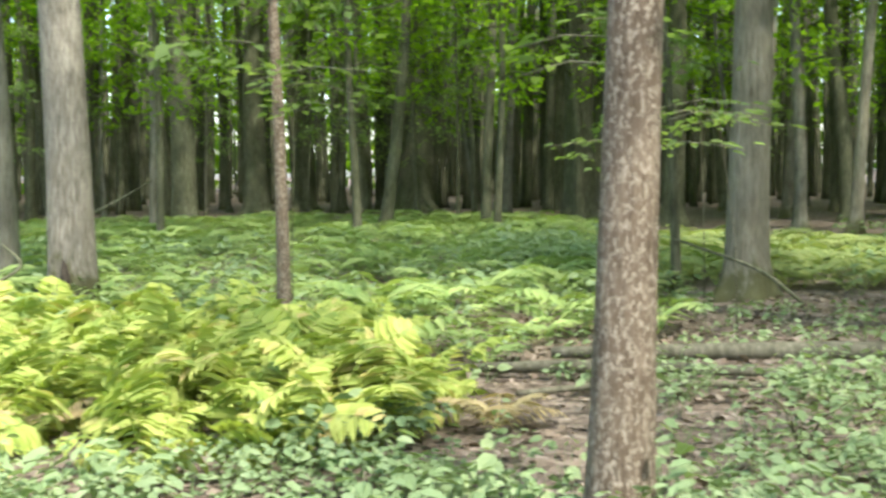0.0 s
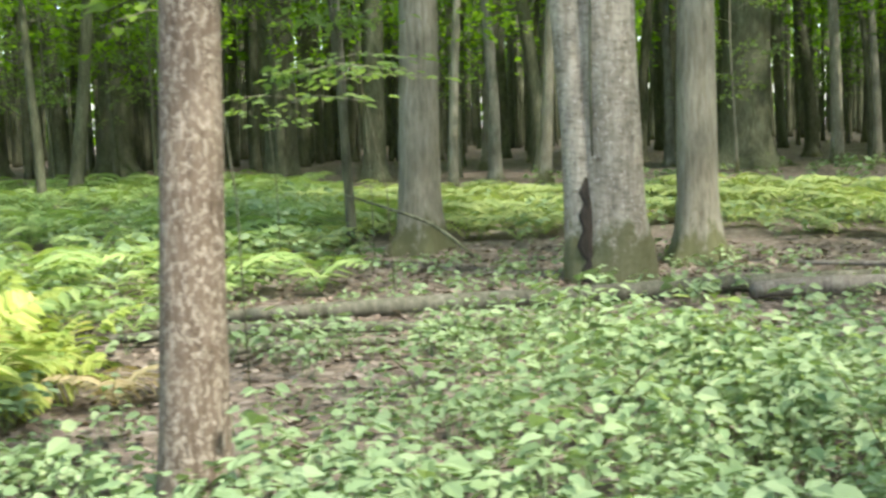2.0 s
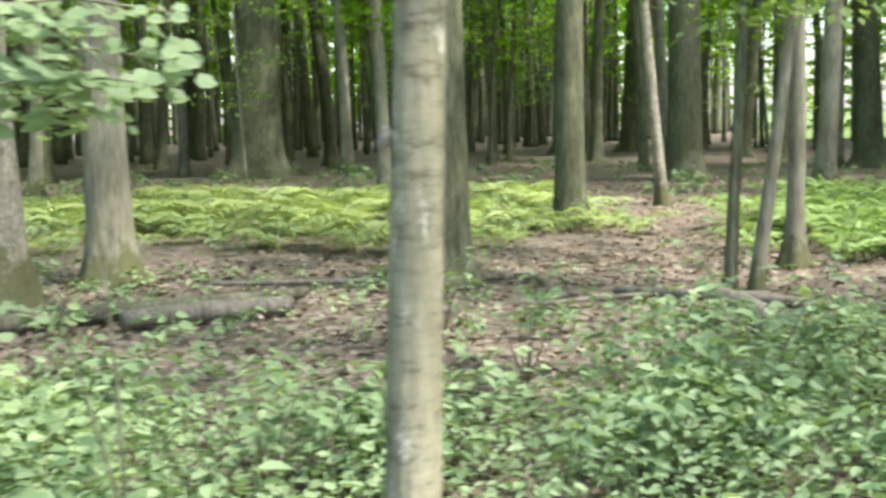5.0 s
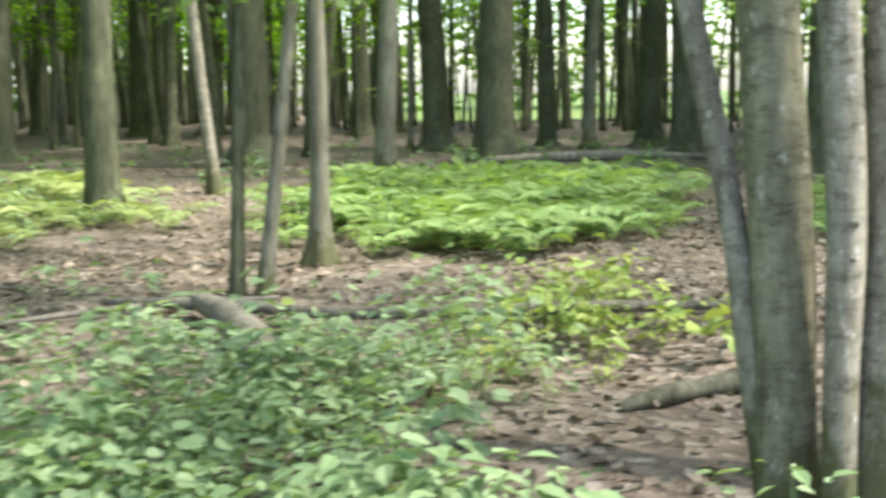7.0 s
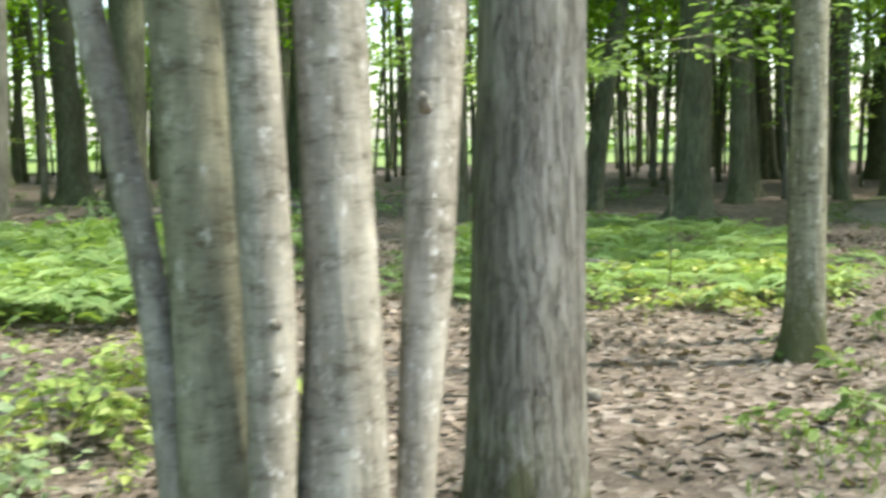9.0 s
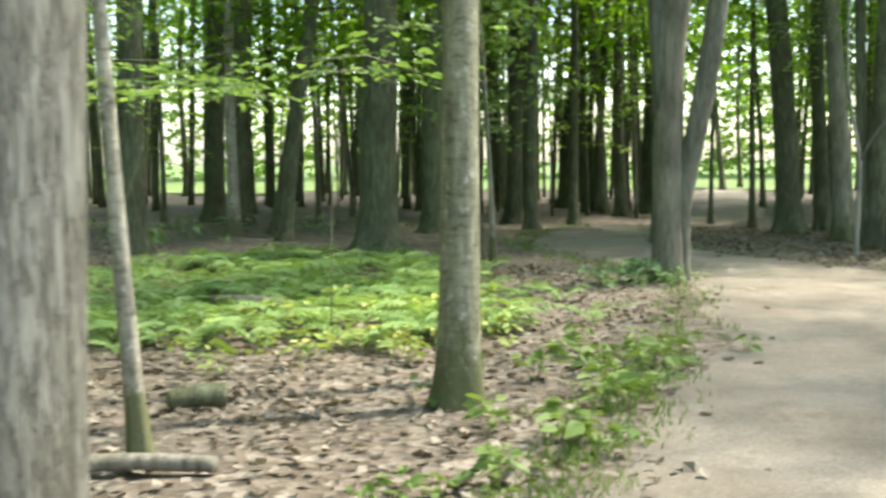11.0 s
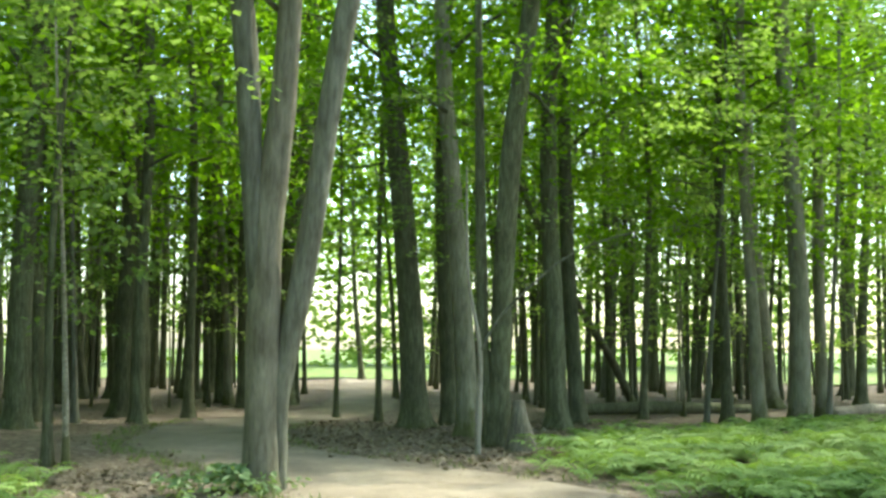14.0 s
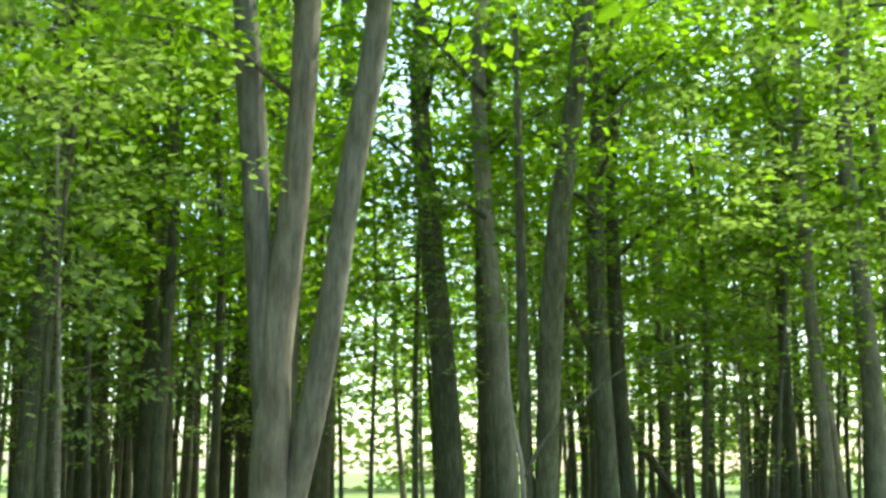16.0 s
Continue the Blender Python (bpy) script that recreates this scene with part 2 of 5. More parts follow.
def part(name, me, parent, label="", m=None):
    ob = new(name, me)
    ob.parent = parent
    if m is not None:
        ob.matrix_basis = m
    return tagged(ob, label) if label else ob


def joined(pieces):
    """One vertex and face array out of several (faces all of one length)."""
    vs, fs, k = [], [], 0
    for v, f in pieces:
        vs.append(v)
        fs.append(f + k)
        k += len(v)
    return np.concatenate(vs), np.concatenate(fs)


def tube(points, radii, sides=10, lobes=None):
    """A closed tapering tube along points; lobes(ring, angle) scales the radius."""
    pts = np.asarray(points, dtype=float)
    k = len(pts)
    tan = np.gradient(pts, axis=0)
    tan /= np.linalg.norm(tan, axis=1)[:, None] + 1e-9
    ref = np.array([0.0, 1.0, 0.0]) if abs(tan[:, 1]).mean() < 0.8 else np.array([1.0, 0.0, 0.0])
    u = np.cross(tan, ref)
    u /= np.linalg.norm(u, axis=1)[:, None] + 1e-9
    w = np.cross(tan, u)
    ang = np.linspace(0, 2 * np.pi, sides, endpoint=False)
    r = np.asarray(radii, dtype=float)[:, None] * np.ones((1, sides))
    if lobes is not None:
        r = r * lobes(np.arange(k)[:, None], ang[None, :])
    v = pts[:, None] + r[..., None] * (np.cos(ang)[None, :, None] * u[:, None] + np.sin(ang)[None, :, None] * w[:, None])
    idx = np.arange(k * sides).reshape(k, sides)
    nxt = np.roll(idx, -1, axis=1)
    f = np.stack([idx[:-1], nxt[:-1], nxt[1:], idx[1:]], -1).reshape(-1, 4)
    v = np.concatenate([v.reshape(-1, 3), pts[:1], pts[-1:]])
    a, b = k * sides, k * sides + 1
    cap0 = np.array([[idx[0, (i + 2) % sides], idx[0, (i + 1) % sides], idx[0, i], a] for i in range(0, sides, 2)])
    cap1 = np.array([[idx[-1, i], idx[-1, (i + 1) % sides], idx[-1, (i + 2) % sides], b] for i in range(0, sides, 2)])
    return v, np.concatenate([f, cap0, cap1])


DIAMOND = (np.array([[0, 0, 0], [0.36, 0.45, 0.07], [0, 1, 0], [-0.36, 0.45, 0.07]]), np.array([[0, 1, 2, 3]]))
OVAL = (np.array([[0, 0, 0], [0.3, 0.25, 0.07], [0.27, 0.62, 0.06], [0, 1, -0.08], [-0.27, 0.62, 0.06], [-0.3, 0.25, 0.07]]),
        np.array([[0, 1, 2, 3], [0, 3, 4, 5]]))
WIDE = (np.array([[0, 0, 0], [0.46, 0.2, 0.05], [0.42, 0.65, 0.03], [0, 1, -0.08], [-0.42, 0.65, 0.03], [-0.46, 0.2, 0.05]]),
        np.array([[0, 1, 2, 3], [0, 3, 4, 5]]))
BROAD_PINNA = (np.array([[0, 0, 0], [0.21, 0.3, 0.03], [0.13, 0.7, -0.02], [0, 1, -0.16], [-0.13, 0.7, -0.02], [-0.21, 0.3, 0.03]]), np.array([[0, 1, 2, 3], [0, 3, 4, 5]]))
PINNA = (np.array([[0, 0, 0], [0.15, 0.35, 0.0], [0, 1, -0.12], [-0.15, 0.35, 0.0]]), np.array([[0, 1, 2, 3]]))


def leaves(pos, fwd, nrm, size, shape=DIAMOND):
    """Leaf blades at pos, pointing along fwd with their faces along nrm."""
    tv, tf = shape
    f = fwd / (np.linalg.norm(fwd, axis=1)[:, None] + 1e-9)
    s = np.cross(f, nrm)
    s /= np.linalg.norm(s, axis=1)[:, None] + 1e-9
    n = np.cross(s, f)
    size = np.broadcast_to(size, (len(pos),))
    v = pos[:, None] + size[:, None, None] * (tv[None, :, 0, None] * s[:, None] + tv[None, :, 1, None] * f[:, None] + tv[None, :, 2, None] * n[:, None])
    faces = (tf[None] + (np.arange(len(pos)) * len(tv))[:, None, None]).reshape(-1, 4)
    return v.reshape(-1, 3), faces


def scatter_leaves(pos, size, g, tilt=0.5, shape=DIAMOND):
    n = len(pos)
    a = g.uniform(0, 2 * np.pi, n)
    fwd = np.stack([np.cos(a), np.sin(a), g.normal(-0.15, 0.3, n)], 1)
    nrm = np.stack([g.normal(0, tilt, n), g.normal(0, tilt, n), np.ones(n)], 1)
    return leaves(pos, fwd, nrm, size, shape)


def sprays(cent, g, length, leaf, per, droop=0.2, tilt=0.22):
    """Flat leafy branch ends: each centre gets a fan of twigs with leaves set along both sides."""
    n = len(cent)
    who = np.repeat(np.arange(n), per)
    k = n * per
    az = g.uniform(0, 6.283, n)[who] + g.integers(-2, 3, k) * 0.5
    u = g.uniform(0.08, 1.0, k) ** 0.8
    reach = (length * g.uniform(0.6, 1.35, n))[who] * u
    side = np.where(g.uniform(0, 1, k) < 0.5, -1.0, 1.0)
    slope = g.normal(0, 0.12, (n, 2))[who]
    dx, dy = np.cos(az), np.sin(az)
    off = side * leaf * 0.35
    x, y = reach * dx - off * dy, reach * dy + off * dx
    z = slope[:, 0] * x + slope[:, 1] * y - droop * u ** 2 * reach + g.normal(0, 0.03 * length, k)
    b = az + side * 0.85 + g.normal(0, 0.25, k)
    fwd = np.stack([np.cos(b), np.sin(b), g.normal(-0.15, 0.15, k)], 1)
    nrm = np.stack([g.normal(0, tilt, k) + slope[:, 0], g.normal(0, tilt, k) + slope[:, 1], np.ones(k)], 1)
    return leaves(np.asarray(cent)[who] + np.stack([x, y, z], 1), fwd, nrm, leaf * g.uniform(0.7, 1.3, k))


def placed(v, f, where, turn, scale):
    """Many copies of one small shape as arrays."""
    c, s = np.cos(turn), np.sin(turn)
    x = v[None, :, 0] * c[:, None] - v[None, :, 1] * s[:, None]
    y = v[None, :, 0] * s[:, None] + v[None, :, 1] * c[:, None]
    z = np.broadcast_to(v[None, :, 2], x.shape)
    out = np.stack([x, y, z], -1) * scale[:, None, None] + where[:, None]
    return out.reshape(-1, 3), (f[None] + (np.arange(len(where)) * len(v))[:, None, None]).reshape(-1, 4)


# ---- ground ----
PATH_LINE = np.array([(-30, -4.0, 1.4), (-14, -1.9, 1.4), (-4, -0.7, 1.45), (1, -0.1, 1.45), (5, 0.1, 1.45), (9, -0.2, 1.5), (12, -0.9, 1.75),
                      (15, -1.5, 2.0), (18, -1.76, 2.06), (21, -1.55, 1.85), (23.5, -0.58, 1.5), (25.8, 0.7, 1.25), (28, 1.65, 1.3), (30.5, 2.0, 1.25),
                      (33, 1.6, 1.2), (35.8, 0.5, 1.15), (39, -0.75, 1.1), (44, -1.3, 1.05), (54, -1.6, 1.0), (74, -2.2, 1.0), (95, -3, 1.0)])


def path_spots(step):
    """Points along the trail, at an even step: x, y, half width."""
    out = []
    for k in range(1, len(PATH_LINE) - 2):
        p0, p1, p2, p3 = PATH_LINE[k - 1:k + 3]
        for u in np.linspace(0, 1, max(2, int(np.linalg.norm((p2 - p1)[:2]) / step)), endpoint=False):
            out.append(0.5 * (2 * p1 + (p2 - p0) * u + (2 * p0 - 5 * p1 + 4 * p2 - p3) * u * u + (3 * p1 - p0 - 3 * p2 + p3) * u ** 3))
    return np.array(out)


TRAIL = path_spots(0.3)


def off_path(x, y):
    """Metres outside the trail's edge (negative on it)."""
    x, y = np.atleast_1d(x), np.atleast_1d(y)
    d = np.full(len(x), 1e9)
    for i in range(0, len(x), 4000):
        q = np.hypot(x[i:i + 4000, None] - TRAIL[None, ::2, 0], y[i:i + 4000, None] - TRAIL[None, ::2, 1]) - TRAIL[None, ::2, 2]
        d[i:i + 4000] = q.min(1)
    return d


def lumps(x, y):
    return 0.035 * np.sin(0.9 * x + 0.4 * y) * np.sin(0.7 * y - 0.3 * x + 1) + 0.02 * np.sin(2.3 * x + 1.1) * np.sin(2.0 * y) - 0.03


def ground_z(x, y):
    k = np.clip(off_path(x, y) / 1.2, 0, 1)
    far = np.hypot(np.asarray(x) - 15, np.asarray(y) - 10)
    return lumps(np.asarray(x, float), np.asarray(y, float)) * k * np.clip((120 - far) / 40, 0, 1) - 0.012 * (1 - k)


def open_land(x, y):
    """Past the wood's eastern edge, where the meadow lies open."""
    return math.hypot(x - 8, y) > 60 and radians(-70) < math.atan2(y, x - 8) < radians(46)


def build_ground():
    g = np.concatenate([-np.geomspace(700, 42, 14), np.arange(-40, 80.1, 0.55), np.geomspace(84, 800, 14)])
    h = np.concatenate([-np.geomspace(700, 27, 14), np.arange(-25, 62.1, 0.55), np.geomspace(66, 800, 14)])
    X, Y = np.meshgrid(g, h, indexing="ij")
    Z = ground_z(X.ravel(), Y.ravel())
    idx = np.arange(X.size).reshape(X.shape)
    f = np.stack([idx[:-1, :-1], idx[1:, :-1], idx[1:, 1:], idx[:-1, 1:]], -1).reshape(-1, 4)
    ob = new("ground", mesh_of("ground", np.stack([X.ravel(), Y.ravel(), Z], 1), f, LITTER, True))
    tagged(ob, "brown leaf-littered woodland floor", "ground", kind="structure")
    # the trail
    t = TRAIL
    tan = np.gradient(t[:, :2], axis=0)
    tan /= np.linalg.norm(tan, axis=1)[:, None]
    side = np.stack([-tan[:, 1], tan[:, 0]], 1)
    n = len(t)
    across = np.array([-1.0, -0.85, -0.6, -0.2, 0.2, 0.6, 0.85, 1.0])
    rag = np.array([0.14 * math.sin(0.17 * i) + 0.08 * math.sin(0.41 * i + 1) + 0.03 * math.sin(1.3 * i) for i in range(n)])
    rag2 = np.array([0.14 * math.sin(0.15 * i + 2) + 0.08 * math.sin(0.47 * i) + 0.03 * math.sin(1.1 * i) for i in range(n)])
    rows = []
    for j, a in enumerate(across):
        w = t[:, 2] * a + np.where(a > 0, rag, -rag2) * abs(a) ** 3
        p = t[:, :2] + side * w[:, None]
        z = np.full(n, 0.014 if 0 < j < 7 else -0.04) + 0.01 * np.sin(p[:, 0] * 1.3 + a * 2)
        rows.append(np.concatenate([p, z[:, None]], 1))
    v = np.stack(rows, 1)
    idx = np.arange(n * 8).reshape(n, 8)
    f = np.stack([idx[:-1, :-1], idx[1:, :-1], idx[1:, 1:], idx[:-1, 1:]], -1).reshape(-1, 4)[:, ::-1]
    ob = new("path", mesh_of("path", v.reshape(-1, 3), f, DIRT, True))
    tagged(ob, "pale trodden dirt footpath winding through the wood", "path", kind="structure")
    # sunlit meadow past the wood's edge
    v, f = [], []
    a = np.linspace(radians(-60), radians(46), 60)
    for i, th in enumerate(a):
        for k, r in enumerate((58 + 2.5 * math.sin(5 * i), 100, 200, 700)):
            v.append((8 + r * math.cos(th), r * math.sin(th), 0.05 + 0.02 * k))
    idx = np.arange(len(v)).reshape(len(a), 4)
    f = np.stack([idx[:-1, :-1], idx[:-1, 1:], idx[1:, 1:], idx[1:, :-1]], -1).reshape(-1, 4)
    ob = new("meadow", mesh_of("meadow", v, f, MEADOW, True))
    tagged(ob, "sunlit yellow-green meadow beyond the wood", "meadow", kind="structure")


build_ground()

# ---- trees ----


def trunk_arrays(d, height, lean, g, sides=18, flare=0.5, sway=0.12, lobes=5, top=0.35):
    """A trunk from a little under the ground up, flared at the foot, leaning at first and straightening above."""
    z = np.concatenate([[-0.25, 0.0, 0.08, 0.18, 0.32, 0.5, 0.75], np.linspace(1.1, height, max(6, int(height / 0.8)))])
    reach = np.where(z < 8, z, 8 + (z - 8) * 0.4)
    ph = g.uniform(0, 6.28, 4)
    wob = sway * np.clip(z / 6, 0, 1.5)
    x = lean[0] * reach + wob * np.sin(z * 0.55 + ph[0]) - wob * math.sin(ph[0])
    y = lean[1] * reach + wob * np.sin(z * 0.48 + ph[1]) - wob * math.sin(ph[1])
    zz = np.clip(z, 0, None)
    r = d / 2 * (1 - (1 - top) * (zz / height)) * (1 + flare * np.exp(-zz / 0.2) + 0.1 * np.exp(-zz / 0.9))

    def shape(i, a):
        foot = np.exp(-zz[i] / 0.28)
        return 1 + foot * 0.2 * flare / 0.5 * np.sin(lobes * a + ph[2]) + 0.03 * np.sin(3 * a + z[i] * 1.1 + ph[3]) + 0.02 * np.sin(7 * a + z[i] * 2.3)

    pts = np.stack([x, y, z], 1)
    return pts, r, tube(pts, r, sides, shape)


def limb_points(start, azimuth, rise, length, g, k=5):
    u = np.linspace(0, 1, k)
    bend = g.normal(0, 0.12, 2)
    x = start[0] + length * u * (math.cos(azimuth) + bend[0] * u)
    y = start[1] + length * u * (math.sin(azimuth) + bend[1] * u)
    z = start[2] + length * (rise * u - 0.18 * u ** 2) + 0.05 * length * np.sin(5 * u + g.uniform(0, 6))
    return np.stack([x, y, z], 1)


def crown_variant(seed, h0, h1, radius, patches, per, size, flat=0.16, limbs=10, shape=DIAMOND, mat=None, limb_r=0.05, rise=0.6):
    """Limbs and leaf sprays of one crown round the axis x = y = 0: sprays lie in flat, tilted tiers at the limb ends."""
    g = np.random.default_rng(seed)
    tubes, cent = [], []
    per_limb = max(1, patches // limbs)
    for i in range(limbs):
        z0 = h0 + (h1 - h0) * ((i + g.uniform(0, 0.8)) / limbs) * 0.9
        az = i * 2.4 + g.normal(0, 0.4)
        full = math.sin(math.pi * min(1, max(0.12, (z0 - h0) / (h1 - h0) * 0.85 + 0.15)))
        L = radius * (0.45 + 0.65 * full) * g.uniform(0.75, 1.15)
        p = limb_points((0, 0, z0), az, rise * g.uniform(0.3, 1.2), L, g)
        tubes.append(tube(p, np.linspace(limb_r, limb_r * 0.18, 5) * g.uniform(0.7, 1.2), 4))
        for k in range(per_limb):
            u = g.uniform(0.3, 1.05)
            q = p[min(4, int(u * 4))] + np.array([*g.normal(0, 0.2 * radius, 2), g.normal(0, 0.1 * radius)])
            cent.append(q)
    cent = np.array(cent)
    n = len(cent) * per
    who = np.repeat(np.arange(len(cent)), per)
    rad = radius * 0.3 * g.uniform(0.6, 1.3, len(cent))[who]
    ang, rr = g.uniform(0, 6.283, n), np.sqrt(g.uniform(0, 1, n))
    slope = g.normal(0, 0.25, (len(cent), 2))[who]
    px, py = rad * rr * np.cos(ang), rad * rr * np.sin(ang)
    pos = cent[who] + np.stack([px, py, slope[:, 0] * px + slope[:, 1] * py - 0.25 * rr ** 2 * rad + g.normal(0, flat * rad)], 1)
    fwd = np.stack([px, py, -0.3 * rad], 1) + g.normal(0, 0.35, (n, 3)) * rad[:, None]
    nrm = np.stack([g.normal(0, 0.3, n), g.normal(0, 0.3, n), np.ones(n)], 1)
    v, f = leaves(pos, fwd, nrm, size * g.uniform(0.65, 1.3, n), shape)
    crown = mesh_of("crown", v, f, mat)
    lv, lf = joined(tubes)
    return mesh_of("branchwork", lv, lf, DARK, True), crown


TALL = [crown_variant(100 + i, 6.0, 19, 3.8, 70, 34, 0.22, limbs=15, mat=CANOPY) for i in range(5)]
MID = [crown_variant(200 + i, 3.4, 11.5, 2.2, 52, 26, 0.183, limbs=12, mat=CANOPY, limb_r=0.028, rise=0.35) for i in range(5)]
SMALL = [crown_variant(300 + i, 1.9, 6.0, 1.25, 30, 24, 0.115, limbs=10, mat=UNDER, limb_r=0.012, rise=0.25) for i in range(5)]
NEAR = [crown_variant(350 + i, 3.2, 10.5, 1.9, 44, 40, 0.095, limbs=11, shape=OVAL, mat=UNDER, limb_r=0.02, rise=0.3) for i in range(2)]
FINE = [crown_variant(150 + i, 6.0, 19, 3.6, 75, 62, 0.165, limbs=15, mat=CANOPY, flat=0.08) for i in range(3)]
BARKS = {"grey": GREY, "smooth": SMOOTH, "scaly": SCALY, "rugged": RUGGED, "dark": DARK, "smoky": SMOKY, "olive": OLIVE}
LABELS = {"grey": "grey-barked straight forest tree with a leafy crown", "smooth": "smooth pale grey-barked tree with a leafy crown",
          "scaly": "brown scaly-barked tree with pale lichen patches", "rugged": "thick grey tree with rough furrowed bark",
          "dark": "dark-barked tall forest tree with a green crown", "smoky": "smoky grey-green barked forest tree", "olive": "smooth grey-green barked tree with a leafy crown"}
tree_count = 0


def tree(x, y, d, height=0.0, lean=(0, 0), kind="grey", label="", flare=0.5, crown=True, group="forest trees", name="tree", sway=0.1, lobes=5):
    """One tree: trunk of its own, and limbs and crown to suit its girth."""
    global tree_count
    tree_count += 1
    g = np.random.default_rng(1000 + tree_count)
    if d >= 0.3 or height >= 16:
        height, full, kit = height or g.uniform(18, 21), 19.0, FINE if 16 < x < 34 and -10 < y < 9 else TALL
    elif d >= 0.15:
        height, full, kit = height or g.uniform(11, 13), 11.5, MID
    else:
        height, full, kit = height or g.uniform(5, 7), 6.0, SMALL
    root = tagged(new(name), label or LABELS[kind], "tree", group)
    root.location = (x, y, float(ground_z(x, y)[0]))
    pts, r, (v, f) = trunk_arrays(d, height, lean, g, 22 if d > 0.3 else 14, flare, sway, lobes)
    part("trunk", mesh_of("trunk", v, f, BARKS[kind], True), root)
    if crown:
        if crown == "near":
            kit, full = NEAR, 11.5
        limbs, leaf = kit[tree_count % len(kit)]
        s = height / full
        i = len(pts) * 2 // 3
        m = Matrix.Translation((pts[i][0], pts[i][1], 0)) @ Matrix.Rotation(g.uniform(0, 6.28), 4, "Z") @ Matrix.Diagonal((s, s, s, 1))
        tagged(part("branchwork", limbs, root, m=m), kind="stuff")
        part("crown", leaf, root, "loose tiers of bright green leaves", m=m)
    return root


# the stretch first looked into
tree(0.71, 5.04, 0.262, 13, (0.045, 0.03), "scaly", flare=0.25, sway=0.04)
tree(-5.94, 16.68, 0.27, 13, (0.011, 0), "grey")
old_grey = tree(-4.55, 14.88, 0.56, 19, (0.01, 0), "rugged", label="thick grey furrowed tree with a hollow at its foot", flare=0.3)
v, f = tube([(0.03, -0.29, 0.16), (0.04, -0.325, 0.3), (0.02, -0.315, 0.45), (-0.01, -0.27, 0.62)], [0.02, 0.055, 0.06, 0.015], 8)
part("hollow", mesh_of("hollow", v, f, ROTTEN, True), old_grey, "dark hollow at the foot")
tree(-8.25, 39.06, 0.8, 20, (-0.019, 0), "dark")
tree(-6.47, 27.95, 0.18, 11, (0, 0), "dark")
tree(-1.55, 11.75, 0.135, 8, (0.01, 0), "scaly", flare=0.3)
tree(-1.2, 52, 1.5, 21, (0.03, 0), "dark")
tree(-1.58, 33.0, 0.36, 14, (0.14, 0), "dark")
tree(1.30, 29.8, 0.2, 12, (0.037, 0), "dark")
tree(-3.6, 52, 0.3, 15, (-0.02, 0), "dark")
tree(5.0, 52, 0.72, 19, (0.03, 0), "dark")
tree(4.16, 37.4, 0.34, 14, (0, 0), "dark")
tree(-18, 55, 0.9, 20, (0.03, 0), "dark")
tree(-7.6, 50, 1.0, 20, (0, 0), "dark")
tree(-6.2, 55, 0.95, 20, (0.02, 0), "dark")
tree(2.9, 15.2, 0.13, 7, (-0.03, 0), "dark")
tree(3.72, 15.1, 0.52, 20, (0.022, -0.005), "grey", flare=0.55, sway=0.04)
tree(6.26, 12.5, 0.44, 19, (0.006, 0), "grey", flare=0.6, sway=0.04)
tree(18.78, 36.5, 1.15, 20, (-0.013, 0), "dark", flare=0.8)
tree(11.2, 39.8, 0.42, 15, (0.06, 0), "grey")
tree(10.07, 30, 0.32, 14, (0.09, -0.02), "grey")
tree(19.76, 32.4, 0.35, 16, (-0.027, 0), "grey")
tree(20.3, 31.2, 0.25, 13, (0, 0), "grey")
tree(4.21, 38, 1.0, 20, (0.03, 0), "dark")
tree(6.74, 35.9, 0.66, 19, (0, 0), "dark")
tree(10.35, 41, 0.34, 15, (0.03, 0), "grey")
tree(8.49, 9.76, 0.39, 18, (-0.005, 0), "dark", flare=0.6, sway=0.04)
tree(6.88, 26.5, 0.22, 12, (0.014, 0), "grey")
tree(17.4, 33.5, 1.5, 21, (0.01, 0), "dark", flare=0.8)
tree(14.66, 21.5, 0.27, 13, (0.01, 0), "grey")
tree(16.7, 15.74, 0.2, 12, (-0.072, 0.044), "smooth")
tree(13.5, 14.2, 0.42, 18, (-0.02, 0.012), "dark")
tree(22.5, 21.2, 0.82, 20, (-0.01, 0), "dark")
tree(10.14, 7.9, 0.105, 7, (0.03, -0.02), "dark", flare=0.35)
tree(10.25, 7.72, 0.115, 7.5, (0.09, -0.085), "grey", flare=0.35)
tree(11.95, 8.8, 0.175, 12, (0.025, -0.025), "grey", flare=0.9)
# the stretch across the wood beyond the clump
tree(20.9, 28.9, 0.85, 20, (0.03, -0.03), "dark")
tree(34.6, 40.8, 0.95, 20, (0.02, -0.02), "dark")
tree(36.5, 38.8, 0.9, 20, (0.01, -0.01), "dark")
tree(21.0, 15.96, 0.38, 17, (0.026, -0.03), "grey", flare=0.7)
tree(25.9, 17.0, 0.84, 20, (-0.015, 0.017), "dark", flare=0.6)
tree(38.3, 32.4, 0.74, 20, (0, 0), "dark")
tree(29.9, 21.9, 0.76, 20, (-0.02, 0.02), "dark", flare=0.8)
tree(32.9, 20.3, 0.48, 18, (0, 0), "dark")
tree(34.1, 17.7, 0.7, 20, (0, 0), "dark")
tree(30.3, 14.6, 0.72, 20, (0, 0), "dark")
tree(29.6, 22.6, 0.18, 11, (0, 0), "grey")
tree(31.4, 18.0, 0.32, 15, (0.03, -0.03), "grey")
tree(25.4, 5.15, 0.60, 20, (0.01, -0.015), "dark", flare=0.9, lobes=6)
tree(29.0, 7.9, 0.25, 14, (0.05, -0.11), "dark")
tree(32.3, 5.6, 0.46, 19, (0, 0.01), "dark")
tree(36.1, 4.3, 0.40, 18, (0, 0), "dark")
tree(33.7, 3.6, 0.28, 16, (0, 0.018), "dark")
